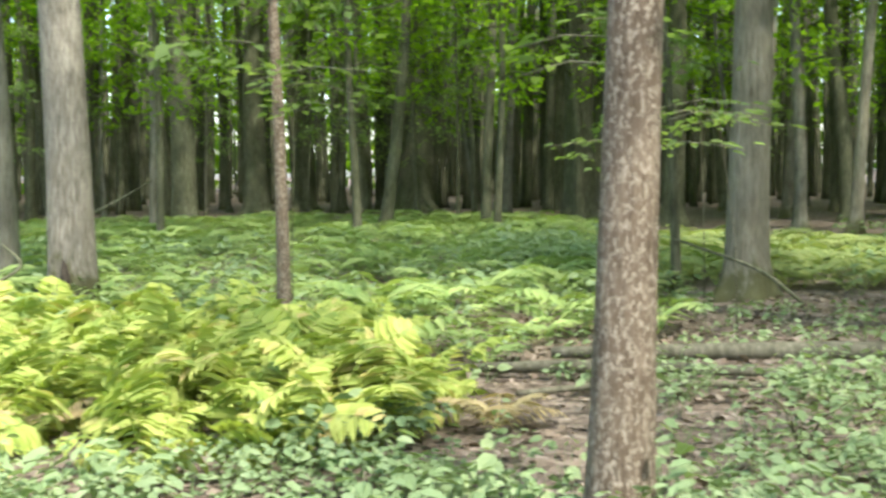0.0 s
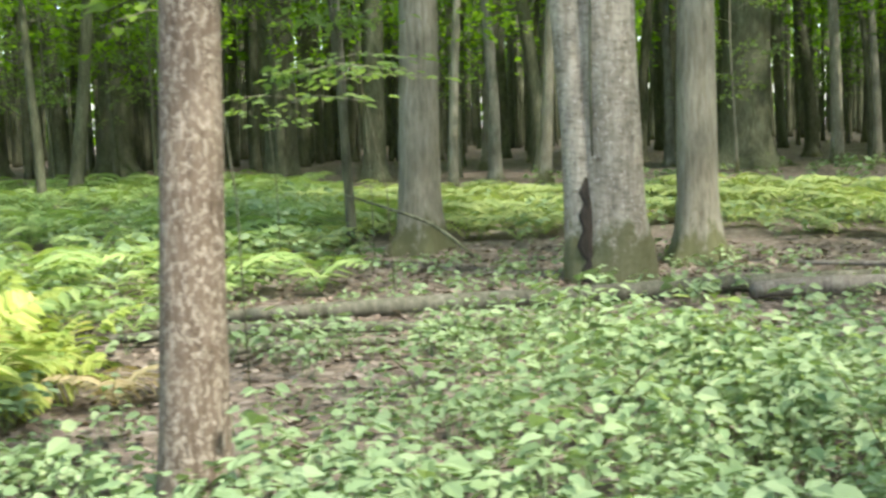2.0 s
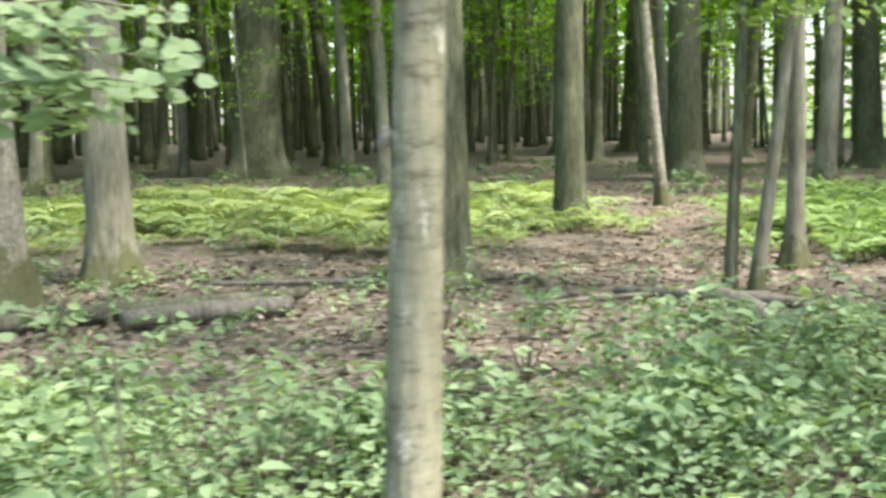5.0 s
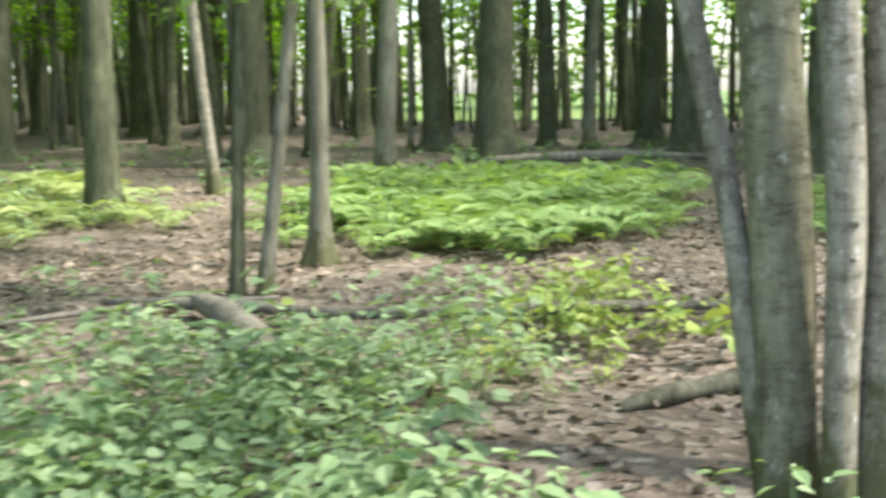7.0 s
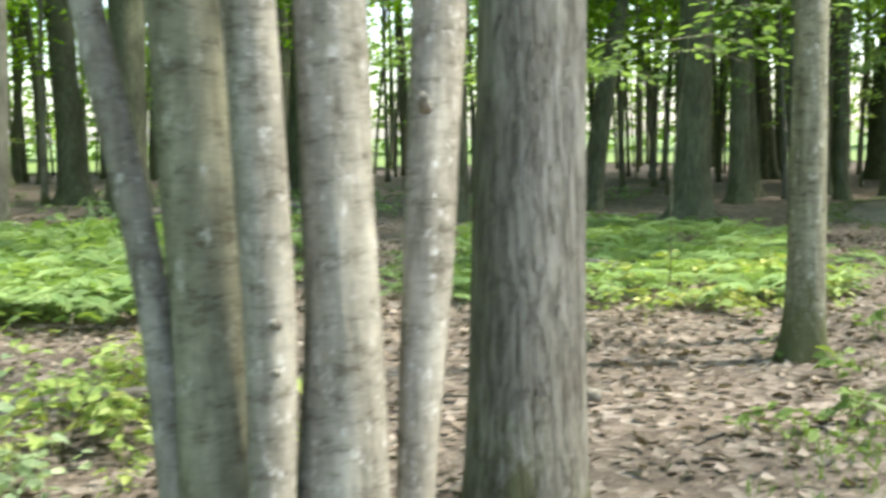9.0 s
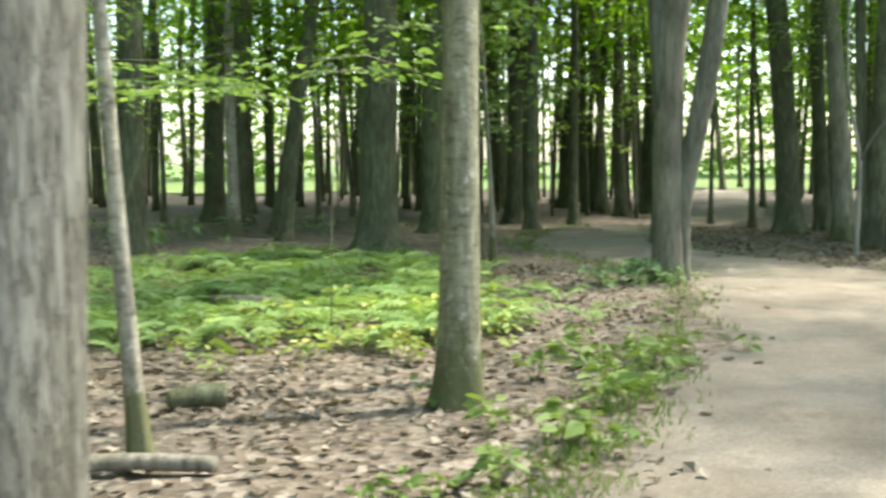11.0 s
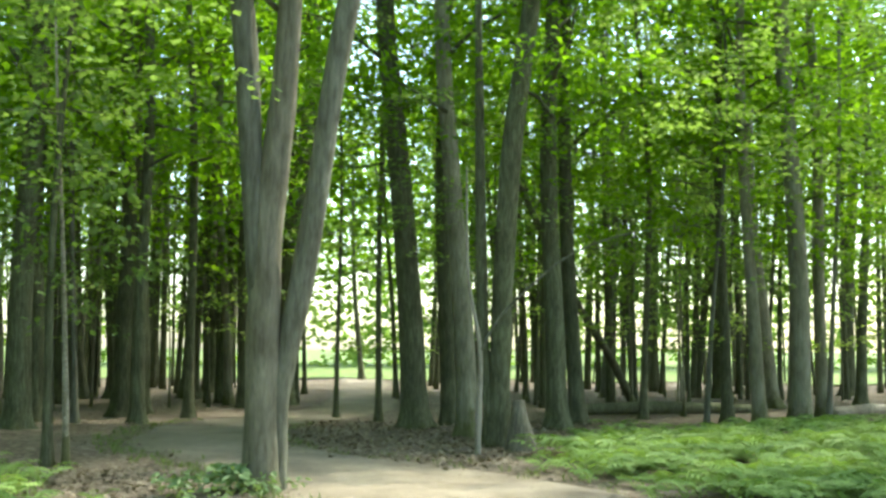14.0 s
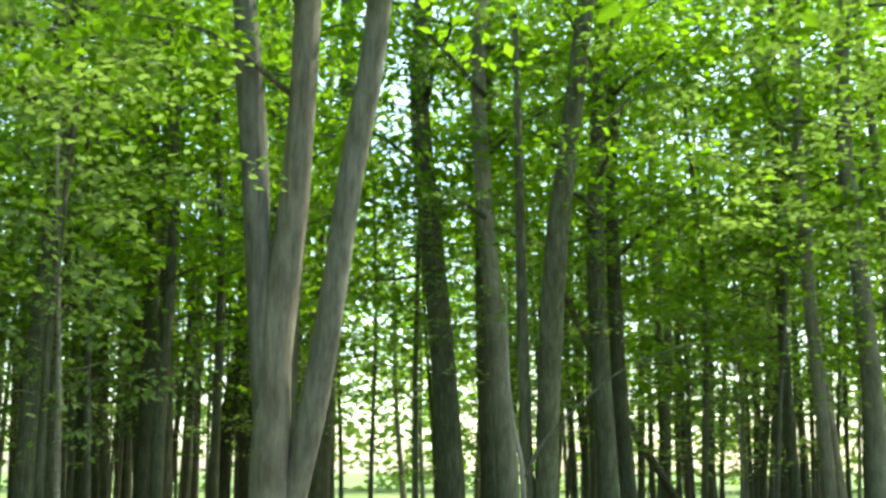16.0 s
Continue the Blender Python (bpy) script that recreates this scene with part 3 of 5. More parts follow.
# round the bend of the path
tree(13.95, 1.83, 0.26, 13, (0, -0.015), "olive", flare=0.45, sway=0.03, crown="near")
tree(14.8, 2.0, 0.17, 11, (0, -0.02), "olive", flare=0.4, sway=0.03, crown=False)
tree(11.95, 3.12, 0.1, 6.5, (-0.011, 0.07), "smooth", flare=0.5, crown="near")
tree(26.0, 9.66, 0.44, 19, (0, -0.015), "dark", flare=0.6)
tree(36.6, 12.25, 0.55, 20, (0, -0.01), "dark")
tree(34.8, 10.9, 0.48, 20, (0, -0.01), "dark")
tree(31.4, 9.8, 0.26, 13, (0, 0.014), "smooth")
tree(31.6, 8.95, 0.22, 13, (0.027, -0.15), "dark")
tree(24.97, 3.45, 0.13, 8, (0, 0.01), "dark")
tree(37.35, 4.05, 0.39, 18, (0, 0.01), "dark")
tree(36.2, 2.85, 0.23, 15, (0, 0.015), "dark")
tree(39.9, 1.85, 0.34, 17, (-0.007, 0.04), "dark")
tree(32.4, -1.9, 0.51, 20, (0.005, 0.05), "dark", flare=0.55)
tree(33.3, -2.66, 0.32, 17, (0, 0.015), "dark")
tree(30.0, -2.66, 0.37, 18, (0.004, 0.035), "grey", flare=0.5)
tree(31.6, -4.55, 0.39, 19, (0, 0.006), "dark", flare=0.5)
tree(33.3, -5.3, 0.33, 17, (0, 0.04), "dark")
tree(33.3, -9.15, 0.28, 17, (0, 0.036), "grey")
tree(32.9, -9.86, 0.43, 19, (0, -0.005), "grey")
tree(34.3, -8.8, 0.24, 16, (0, 0.015), "dark")
tree(35.4, -11.4, 0.29, 17, (0, 0.035), "grey")
tree(40.7, -12.15, 0.45, 19, (0, 0.07), "grey")
tree(42.5, -15.5, 0.31, 17, (0, -0.01), "dark")
tree(53.9, -12.6, 0.29, 17, (0, 0.02), "dark")
tree(54, -13.8, 0.29, 17, (0, -0.01), "dark")
tree(34.1, 5.7, 0.42, 19, (0, 0.015), "dark")
tree(24.95, 3.2, 0.09, 6, (0, 0.027), "smooth")
tree(45.1, 5.9, 0.50, 19, (0, 0.035), "dark")
tree(49.7, 3.55, 0.54, 19, (0, 0.06), "dark")
tree(41.7, 2.4, 0.24, 13, (0, 0.025), "grey")
tree(45.0, 7.1, 0.73, 20, (0, 0.05), "dark")
tree(35.2, -0.4, 0.11, 9, (0, 0.006), "dark")
tree(28.8, 0.75, 0.17, 11, (0, 0.015), "dark")
tree(41.8, 1.0, 0.62, 20, (0, -0.06), "dark")
tree(66.7, -1.9, 0.28, 16, (0, 0.08), "dark")
tree(45.5, -2.3, 0.16, 12, (0, 0.035), "dark")
tree(70, -2.9, 0.23, 15, (0, 0.05), "dark")
tree(48.8, -17.9, 0.48, 19, (0, 0), "dark")


def stem_thing(name, label, stems, mat, category="tree", group="", x=0.0, y=0.0, sides=14, part_name="stem"):
    """A thing of several stems; each is a row of (points, radii), in metres from its foot."""
    root = tagged(new(name), label, category, group)
    root.location = (x, y, 0)
    for i, (pts, radii) in enumerate(stems):
        p = np.array(pts, dtype=float)
        k = len(p)
        u = np.linspace(0, k - 1, (k - 1) * 7 + 1)
        fine = np.stack([np.interp(u, range(k), p[:, c]) for c in range(3)], 1)
        for _ in range(8):
            fine[1:-1] = 0.25 * fine[:-2] + 0.5 * fine[1:-1] + 0.25 * fine[2:]
        rr = np.interp(u, range(k), radii)
        ph = rng.uniform(0, 6)
        v, f = tube(fine, rr, sides, lambda j, a: 1 + 0.05 * np.sin(2 * a + j * 0.35 + ph) + 0.03 * np.sin(5 * a + j * 0.8))
        part(part_name, mesh_of(part_name, v, f, mat[i] if isinstance(mat, list) else mat, True), root)
    return root


def crown_on(root, kit, x, y, s, turn):
    limbs, leaf = kit
    m = Matrix.Translation((x, y, 0)) @ Matrix.Rotation(turn, 4, "Z") @ Matrix.Diagonal((s, s, s, 1))
    tagged(part("branchwork", limbs, root, m=m), kind="stuff")
    part("crown", leaf, root, "loose tiers of bright green leaves", m=m)


def stub(root, p, out, r=0.03, mat=None):
    """A broken-off branch stub with a dark scar under it."""
    q = np.array(p) + np.array(out)
    v, f = tube([p, (np.array(p) + q) / 2, q], [r * 1.4, r, r * 0.7], 8)
    part("branch_stub", mesh_of("branch_stub", v, f, mat or RUGGED, True), root)


# the clump of five smooth stems beside the path, foot at (7.7, 2.3)
clump = stem_thing("multi_stem_tree", "clump of five smooth pale grey stems from one mossy foot", [
    ([(0.02, 0.12, -0.2), (-0.05, 0.24, 0.61), (0.09, 0.38, 1.13), (0.08, 0.57, 1.89), (0.1, 0.95, 3.6), (0.2, 1.4, 7)], [0.06, 0.05, 0.045, 0.043, 0.035, 0.02]),
    ([(-0.02, 0.1, -0.2), (-0.03, 0.12, 0.41), (0.08, 0.2, 1.13), (0.13, 0.29, 1.87), (0.25, 0.5, 3.6), (0.4, 0.8, 9)], [0.13, 0.105, 0.1, 0.11, 0.09, 0.05]),
    ([(-0.18, -0.12, -0.2), (-0.17, -0.11, 0.49), (-0.14, -0.11, 1.17), (-0.09, -0.04, 1.84), (-0.05, 0.1, 3.6), (-0.2, 0.1, 8)], [0.075, 0.056, 0.058, 0.064, 0.055, 0.03]),
    ([(-0.03, -0.23, -0.2), (-0.03, -0.22, 0.47), (0.04, -0.2, 1.16), (0.1, -0.15, 1.84), (0.16, -0.05, 3.6), (0.3, 0.1, 9)], [0.15, 0.118, 0.095, 0.088, 0.075, 0.04]),
    ([(0.08, -0.32, -0.2), (0.11, -0.34, 0.58), (0.3, -0.31, 1.28), (0.43, -0.29, 1.85), (0.55, -0.3, 3.6), (0.9, -0.5, 8)], [0.06, 0.042, 0.07, 0.07, 0.06, 0.03]),
], [SMOOTH, OLIVE, SMOOTH, SMOOTH, SMOOTH], x=7.7, y=2.3, sides=18)
crown_on(clump, NEAR[1], 0.3, 0.3, 1.0, 1.0)
stub(clump, (0.25, -0.33, 1.62), (-0.06, -0.02, 0.03), 0.014)
stub(clump, (-0.17, -0.14, 1.13), (-0.03, -0.01, 0.01), 0.012)
stub(clump, (-0.17, -0.14, 1.02), (-0.03, -0.01, 0.005), 0.01)
stub(clump, (-0.02, -0.1, 1.28), (-0.06, 0.0, 0.02), 0.014)
tree(8.76, 2.02, 0.375, 19, (0.1, 0.02), "rugged", flare=0.45, sway=0.02)
# lone smooth young tree close to the path
young = tree(3.62, 2.47, 0.115, 9, (0.075, 0.06), "olive", flare=0.3, sway=0.05, crown="near", label="slender smooth grey young tree by the path")
stub(young, (0.078, 0.112, 1.56), (-0.02, 0.012, -0.035), 0.016, SMOOTH)

# old grey twin trunk with a dark rotten hollow
old = stem_thing("tree", "old grey twin-trunked tree with a rotten black scar", [
    ([(0.05, 0, -0.3), (0.04, 0, 0.15), (0.02, 0, 0.6), (0.0, 0, 2.5), (-0.02, 0, 8), (0.1, 0, 19)], [0.5, 0.4, 0.335, 0.3, 0.27, 0.1]),
    ([(-0.26, 0.0, -0.3), (-0.26, 0.0, 0.4), (-0.28, 0.0, 1.0), (-0.36, 0.02, 2.6), (-0.7, 0.2, 8), (-1.0, 0.4, 16)], [0.2, 0.17, 0.16, 0.15, 0.12, 0.06]),
], SMOOTH, x=4.78, y=11.25, sides=24, group="forest trees", part_name="trunk")
crown_on(old, TALL[0], 0, 0, 1.0, 0.4)
v, f = tube([(-0.25, -0.23, -0.1), (-0.27, -0.2, 0.1), (-0.25, -0.175, 0.22), (-0.29, -0.15, 0.36), (-0.26, -0.16, 0.5), (-0.28, -0.15, 0.64), (-0.265, -0.16, 0.76), (-0.29, -0.14, 0.86), (-0.27, -0.15, 0.97), (-0.285, -0.12, 1.1)], [0.1, 0.085, 0.06, 0.085, 0.06, 0.075, 0.045, 0.06, 0.03, 0.006], 10)
part("hollow", mesh_of("hollow", v, f, ROTTEN, True), old, "black rotten hollow in the bark")
v, f = tube([(-0.23, -0.22, 1.2), (-0.24, -0.235, 1.9), (-0.22, -0.235, 2.6), (-0.25, -0.2, 3.4)], [0.008, 0.014, 0.012, 0.006], 8)
part("crack", mesh_of("crack", v, f, DARK, True), old, "dark crack between the trunks")

# forked tree in the bend of the path
fork = stem_thing("tree", "forked grey tree standing in the bend of the path", [
    ([(0, 0.03, -0.2), (0, 0.03, 0.1), (-0.02, 0.02, 0.7), (-0.08, 0.03, 1.8), (-0.13, 0.0, 2.8), (-0.18, -0.09, 3.6), (-0.25, -0.18, 4.5), (-0.32, -0.23, 5.6), (-0.6, -0.5, 15)],
     [0.32, 0.23, 0.19, 0.18, 0.17, 0.15, 0.14, 0.13, 0.05]),
    ([(-0.1, 0.04, 1.6), (-0.15, 0.13, 2.7), (-0.2, 0.24, 4.5), (-0.25, 0.34, 5.6), (-0.3, 0.42, 6.5), (-0.6, 1.0, 13)], [0.1, 0.125, 0.13, 0.125, 0.11, 0.04]),
    ([(0.03, -0.1, -0.2), (0.03, -0.11, 0.3), (0.0, -0.14, 1.0), (-0.1, -0.3, 1.8), (-0.15, -0.48, 2.8), (-0.3, -0.7, 4.5), (-0.4, -0.93, 5.7), (-0.8, -1.6, 14)], [0.17, 0.13, 0.12, 0.125, 0.13, 0.125, 0.115, 0.05]),
], [FORKBARK, SMOKY, SMOKY], x=21.85, y=0.5, sides=20, group="forest trees", part_name="trunk")
crown_on(fork, FINE[2], -0.3, -0.1, 0.85, 2.0)

# leaning tree and pale forked sapling across the path
lean_tree = stem_thing("tree", "dark tree leaning out over the path bend", [
    ([(0.1, 0, -0.2), (0.08, 0, 0.15), (0, 0, 0.8), (-0.2, -0.05, 2.5), (-0.45, -0.1, 4.4), (-0.7, -0.41, 6.9), (-1.4, -1.4, 15)], [0.32, 0.25, 0.18, 0.165, 0.155, 0.14, 0.06]),
    ([(0.0, 0.1, 0.3), (0, 0.25, 1.5), (-0.1, 0.3, 4), (-0.2, 0.4, 9)], [0.1, 0.09, 0.08, 0.04]),
], DARK, x=27.5, y=-2.84, group="forest trees", part_name="trunk")
crown_on(lean_tree, FINE[1], -0.9, -0.7, 0.8, 0.7)
sapling = stem_thing("bare_sapling", "thin pale bare sapling forked low down", [
    ([(0, 0, -0.1), (-0.02, -0.02, 0.7), (-0.12, -0.04, 1.55), (-0.16, 0.18, 2.5), (-0.2, 0.2, 4.2)], [0.05, 0.042, 0.034, 0.022, 0.01]),
    ([(-0.12, -0.04, 1.5), (-0.18, -0.27, 2.0), (-0.35, -1.24, 2.91), (-0.45, -2.1, 3.23), (-0.5, -3.0, 3.35)], [0.026, 0.02, 0.013, 0.009, 0.004]),
], [PALE, SMOKY], x=26.49, y=-2.39)
stump = stem_thing("tree_stump", "low grey broken stump beside the path", [
    ([(0, 0, -0.2), (0, 0, 0.1), (0.02, 0.02, 0.5), (0.03, 0.02, 0.75)], [0.27, 0.22, 0.14, 0.08])], DEADWOOD, "stump", x=26.9, y=-3.1)
dead = stem_thing("leaning_dead_trunk", "dead dark trunk leaning against a standing tree", [
    ([(42.98, -8.93, 0.0), (40.5, -7.6, 1.5), (38.0, -6.26, 2.59), (34.4, -4.15, 5.3)], [0.12, 0.11, 0.1, 0.05])], DARK, "dead tree")

# fallen wood
def fallen(name, label, pts, radii, mat=DEADWOOD, category="log", sides=12, group="fallen wood"):
    return stem_thing(name, label, [(pts, radii)], mat, category, group, sides=sides, part_name="wood")


fallen("fallen_log", "long grey fallen log lying in the undergrowth", [(0.9, 10.35, 0.03), (2.6, 10.15, 0.05), (4.0, 10.0, 0.06), (5.4, 10.02, 0.06), (7.2, 10.1, 0.05)], [0.05, 0.075, 0.085, 0.08, 0.045], MOSSY)
fallen("fallen_log", "dark damp fallen log half hidden by herbs", [(-0.1, 9.75, 0.0), (0.8, 9.5, 0.05), (1.7, 9.45, 0.04), (3.2, 9.05, 0.0)], [0.03, 0.05, 0.05, 0.03], MOSSY)
fallen("fallen_log", "dark damp fallen log half hidden by herbs", [(0.5, 8.6, 0.0), (1.4, 8.85, 0.03), (2.4, 8.8, 0.0)], [0.02, 0.035, 0.02], MOSSY)
fallen("fallen_log", "short barkless piece of fallen trunk", [(5.4, 9.55, 0.07), (6.0, 9.5, 0.08), (6.75, 9.42, 0.07)], [0.07, 0.08, 0.075])
fallen("fallen_branch", "long thin crooked fallen branch", [(9.2, 8.3, 0.06), (9.5, 7.3, 0.1), (9.8, 6.6, 0.05), (10.25, 5.75, 0.09), (10.7, 5.1, 0.12), (11.5, 4.2, 0.1)], [0.03, 0.05, 0.045, 0.04, 0.045, 0.03], category="branch")
fallen("fallen_log", "short broken log lying among leaves", [(9.5, 7.6, 0.1), (9.1, 6.8, 0.12), (8.65, 6.0, 0.1)], [0.07, 0.1, 0.11])
fallen("fallen_log", "mossy rotten log sunk in brown leaves", [(9.0, 3.85, -0.02), (9.3, 3.7, 0.03), (9.5, 3.72, -0.01), (9.8, 3.55, 0.02), (10.1, 3.5, -0.03)], [0.03, 0.055, 0.045, 0.055, 0.02], MOSSY)
fallen("fallen_branch", "grey fallen branch on leaf litter", [(24.4, 16.2, 0.1), (26, 14.2, 0.2), (27.6, 12.3, 0.1)], [0.08, 0.11, 0.06], category="branch")
fallen("fallen_branch", "grey fallen branch on leaf litter", [(19.5, 14.6, 0.06), (22.5, 13.8, 0.12), (25, 11.5, 0.05)], [0.05, 0.07, 0.04], category="branch")
fallen("fallen_log", "short pale log on the leaf litter", [(11.75, 3.45, 0.05), (11.85, 3.1, 0.05), (11.9, 2.7, 0.04)], [0.045, 0.05, 0.04], category="log")
fallen("fallen_log", "short hollow dark log end in leaf litter", [(13.4, 3.6, 0.04), (13.5, 3.45, 0.06), (13.58, 3.28, 0.05)], [0.06, 0.08, 0.075], DARK)
fallen("fallen_log", "short mossy log among ferns", [(18.1, 5.1, 0.1), (17.8, 4.5, 0.12), (17.4, 3.8, 0.08)], [0.08, 0.09, 0.07])
fallen("fallen_log", "long dark fallen trunk among the trees", [(35.7, -5.6, 0.15), (36.1, -7.5, 0.2), (36.6, -10.2, 0.14)], [0.13, 0.15, 0.1], DARK)
fallen("fallen_log", "reddish-brown fallen log beside ferns", [(34.2, -11.1, 0.15), (35.3, -12.3, 0.18), (37, -14, 0.12)], [0.13, 0.16, 0.11])
fallen("fallen_branch", "dark bare fallen branch sticking out of herbs", [(2.75, 14.6, 0.75), (3.1, 14.4, 0.62), (3.7, 14.1, 0.4), (4.1, 13.9, 0.02)], [0.012, 0.016, 0.02, 0.022], DARK, "branch")
fallen("fallen_branch", "dark crooked fallen branch among ferns", [(-4.9, 13.5, 0.85), (-4.5, 13.3, 0.6), (-5.1, 12.6, 0.3), (-5.3, 12.2, 0.0)], [0.012, 0.02, 0.025, 0.03], DARK, "branch")
fallen("fallen_branch", "grey bare fallen branch among ferns", [(-7.8, 24, 0.5), (-6.6, 24.2, 1.0), (-5.8, 24.4, 1.5)], [0.04, 0.03, 0.02], DARK, "branch")
fallen("fallen_branch", "thin grey branch on the leaf litter", [(6.8, 11.3, 0.04), (8.0, 10.3, 0.06), (9.4, 9.6, 0.03)], [0.02, 0.028, 0.015], category="branch")
fallen("fallen_branch", "thin grey branch on the leaf litter", [(8.3, 8.3, 0.03), (9.2, 8.0, 0.06), (10.2, 7.5, 0.03)], [0.02, 0.025, 0.015], category="branch")

# ---- the wood beyond: trees not passed closely ----
TAKEN = [(o.location.x, o.location.y) for o in scene.objects if o.parent is None and o.type == "EMPTY"]


def far_kit(seed, d, height, kind, kit):
    g = np.random.default_rng(seed)
    pts, r, (v, f) = trunk_arrays(d, height, g.normal(0, 0.025, 2), g, 12, 0.5, 0.15)
    return mesh_of("trunk", v, f, BARKS[kind], True), kit, height


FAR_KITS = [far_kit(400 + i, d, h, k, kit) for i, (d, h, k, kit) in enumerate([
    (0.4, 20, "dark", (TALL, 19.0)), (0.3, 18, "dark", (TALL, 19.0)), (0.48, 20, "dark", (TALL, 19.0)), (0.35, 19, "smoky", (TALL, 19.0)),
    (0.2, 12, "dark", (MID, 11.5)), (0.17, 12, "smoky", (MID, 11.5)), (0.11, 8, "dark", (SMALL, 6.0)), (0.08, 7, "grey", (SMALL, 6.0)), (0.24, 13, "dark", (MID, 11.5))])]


def far_trees():
    g = np.random.default_rng(55)
    spots = list(TAKEN)
    made = 0
    for _ in range(14000):
        if made >= 165:
            break
        x, y = g.uniform(-24, 66), g.uniform(-30, 56)
        ahead = y > 20 and y > 0.2 * x - 5 or x > 38
        if (x > 52 and y < 30 or x > 36 and y < -3 or 24 < x < 52 and 4 < y < 26) and g.uniform() < 0.7:
            continue
        if not (ahead or y < -7):
            continue
        # trees south of the path are mostly unseen, added for their shade
        if y < -7 and x < 38 and (y > -9 or g.uniform() < 0.75):
            continue
        if x < 46 and -12 < y < 12 or 20 < y < 30 and x < 24:
            continue
        if open_land(x, y) or math.hypot(x - 3, y) > 82 or off_path(x, y)[0] < 0.6:
            continue
        if min((x - a) ** 2 + (y - b) ** 2 for a, b in spots) < g.uniform(1.3, 2.8) ** 2:
            continue
        spots.append((x, y))
        made += 1
        me, (kit, full), h = FAR_KITS[g.integers(0, len(FAR_KITS))]
        root = tagged(new("tree"), "tall slender forest tree deeper in the wood", "tree", "forest trees")
        s = g.uniform(0.88, 1.1)
        root.matrix_basis = Matrix.Translation((x, y, float(ground_z(x, y)[0]))) @ Matrix.Rotation(g.uniform(0, 6.28), 4, "Z") @ Matrix.Diagonal((s, s, s, 1))
        part("trunk", me, root)
        limbs, leaf = kit[g.integers(0, len(kit))]
        m = Matrix.Rotation(g.uniform(0, 6.28), 4, "Z") @ Matrix.Diagonal((h / full,) * 3 + (1,))
        tagged(part("branchwork", limbs, root, m=m), kind="stuff")
        part("crown", leaf, root, m=m)
    return spots


far_trees()


def shade_trees():
    """Unseen trees added outside the view, so that their crowns shade the path."""
    # added out of view to shade the young tree and herbs
    tree(6.3, -4.2, 0.26, 13, (0, 0.03), "grey")
    for x, y in ((-12, -7), (-3, -11), (15, -7.5), (20, -10.5), (-15, 10), (18, -14), (24, -13), (27, -16)):
        tree(x, y, 0.42, 19, (0.0, 0.03), "grey")


shade_trees()


def slender_trees():
    """Thin poles that crowd the wood beyond the bend."""
    g = np.random.default_rng(77)
    spots = [(o.location.x, o.location.y) for o in scene.objects if o.parent is None and o.type == "EMPTY"]
    made = 0
    while made < 75:
        x, y = g.uniform(33, 50), g.uniform(-20, 14)
        if off_path(x, y)[0] < 0.7 or min((x - a) ** 2 + (y - b) ** 2 for a, b in spots) < 0.9:
            continue
        spots.append((x, y))
        made += 1
        me, (kit, full), h = FAR_KITS[(4, 5, 6, 7)[g.integers(0, 4)]]
        root = tagged(new("tree"), "thin young forest tree among thicker trunks", "tree", "slender trees")
        root.matrix_basis = Matrix.Translation((x, y, float(ground_z(x, y)[0]))) @ Matrix.Rotation(g.uniform(0, 6.28), 4, "Z") @ Matrix.Diagonal((g.uniform(0.6, 0.9),) * 2 + (g.uniform(0.95, 1.3), 1))
        part("trunk", me, root)
        limbs, leaf = kit[g.integers(0, len(kit))]
        m = Matrix.Rotation(g.uniform(0, 6.28), 4, "Z") @ Matrix.Diagonal((1.3 * h / full,) * 2 + (h / full, 1))
        tagged(part("branchwork", limbs, root, m=m), kind="stuff")
        part("crown", leaf, root, m=m)


slender_trees()


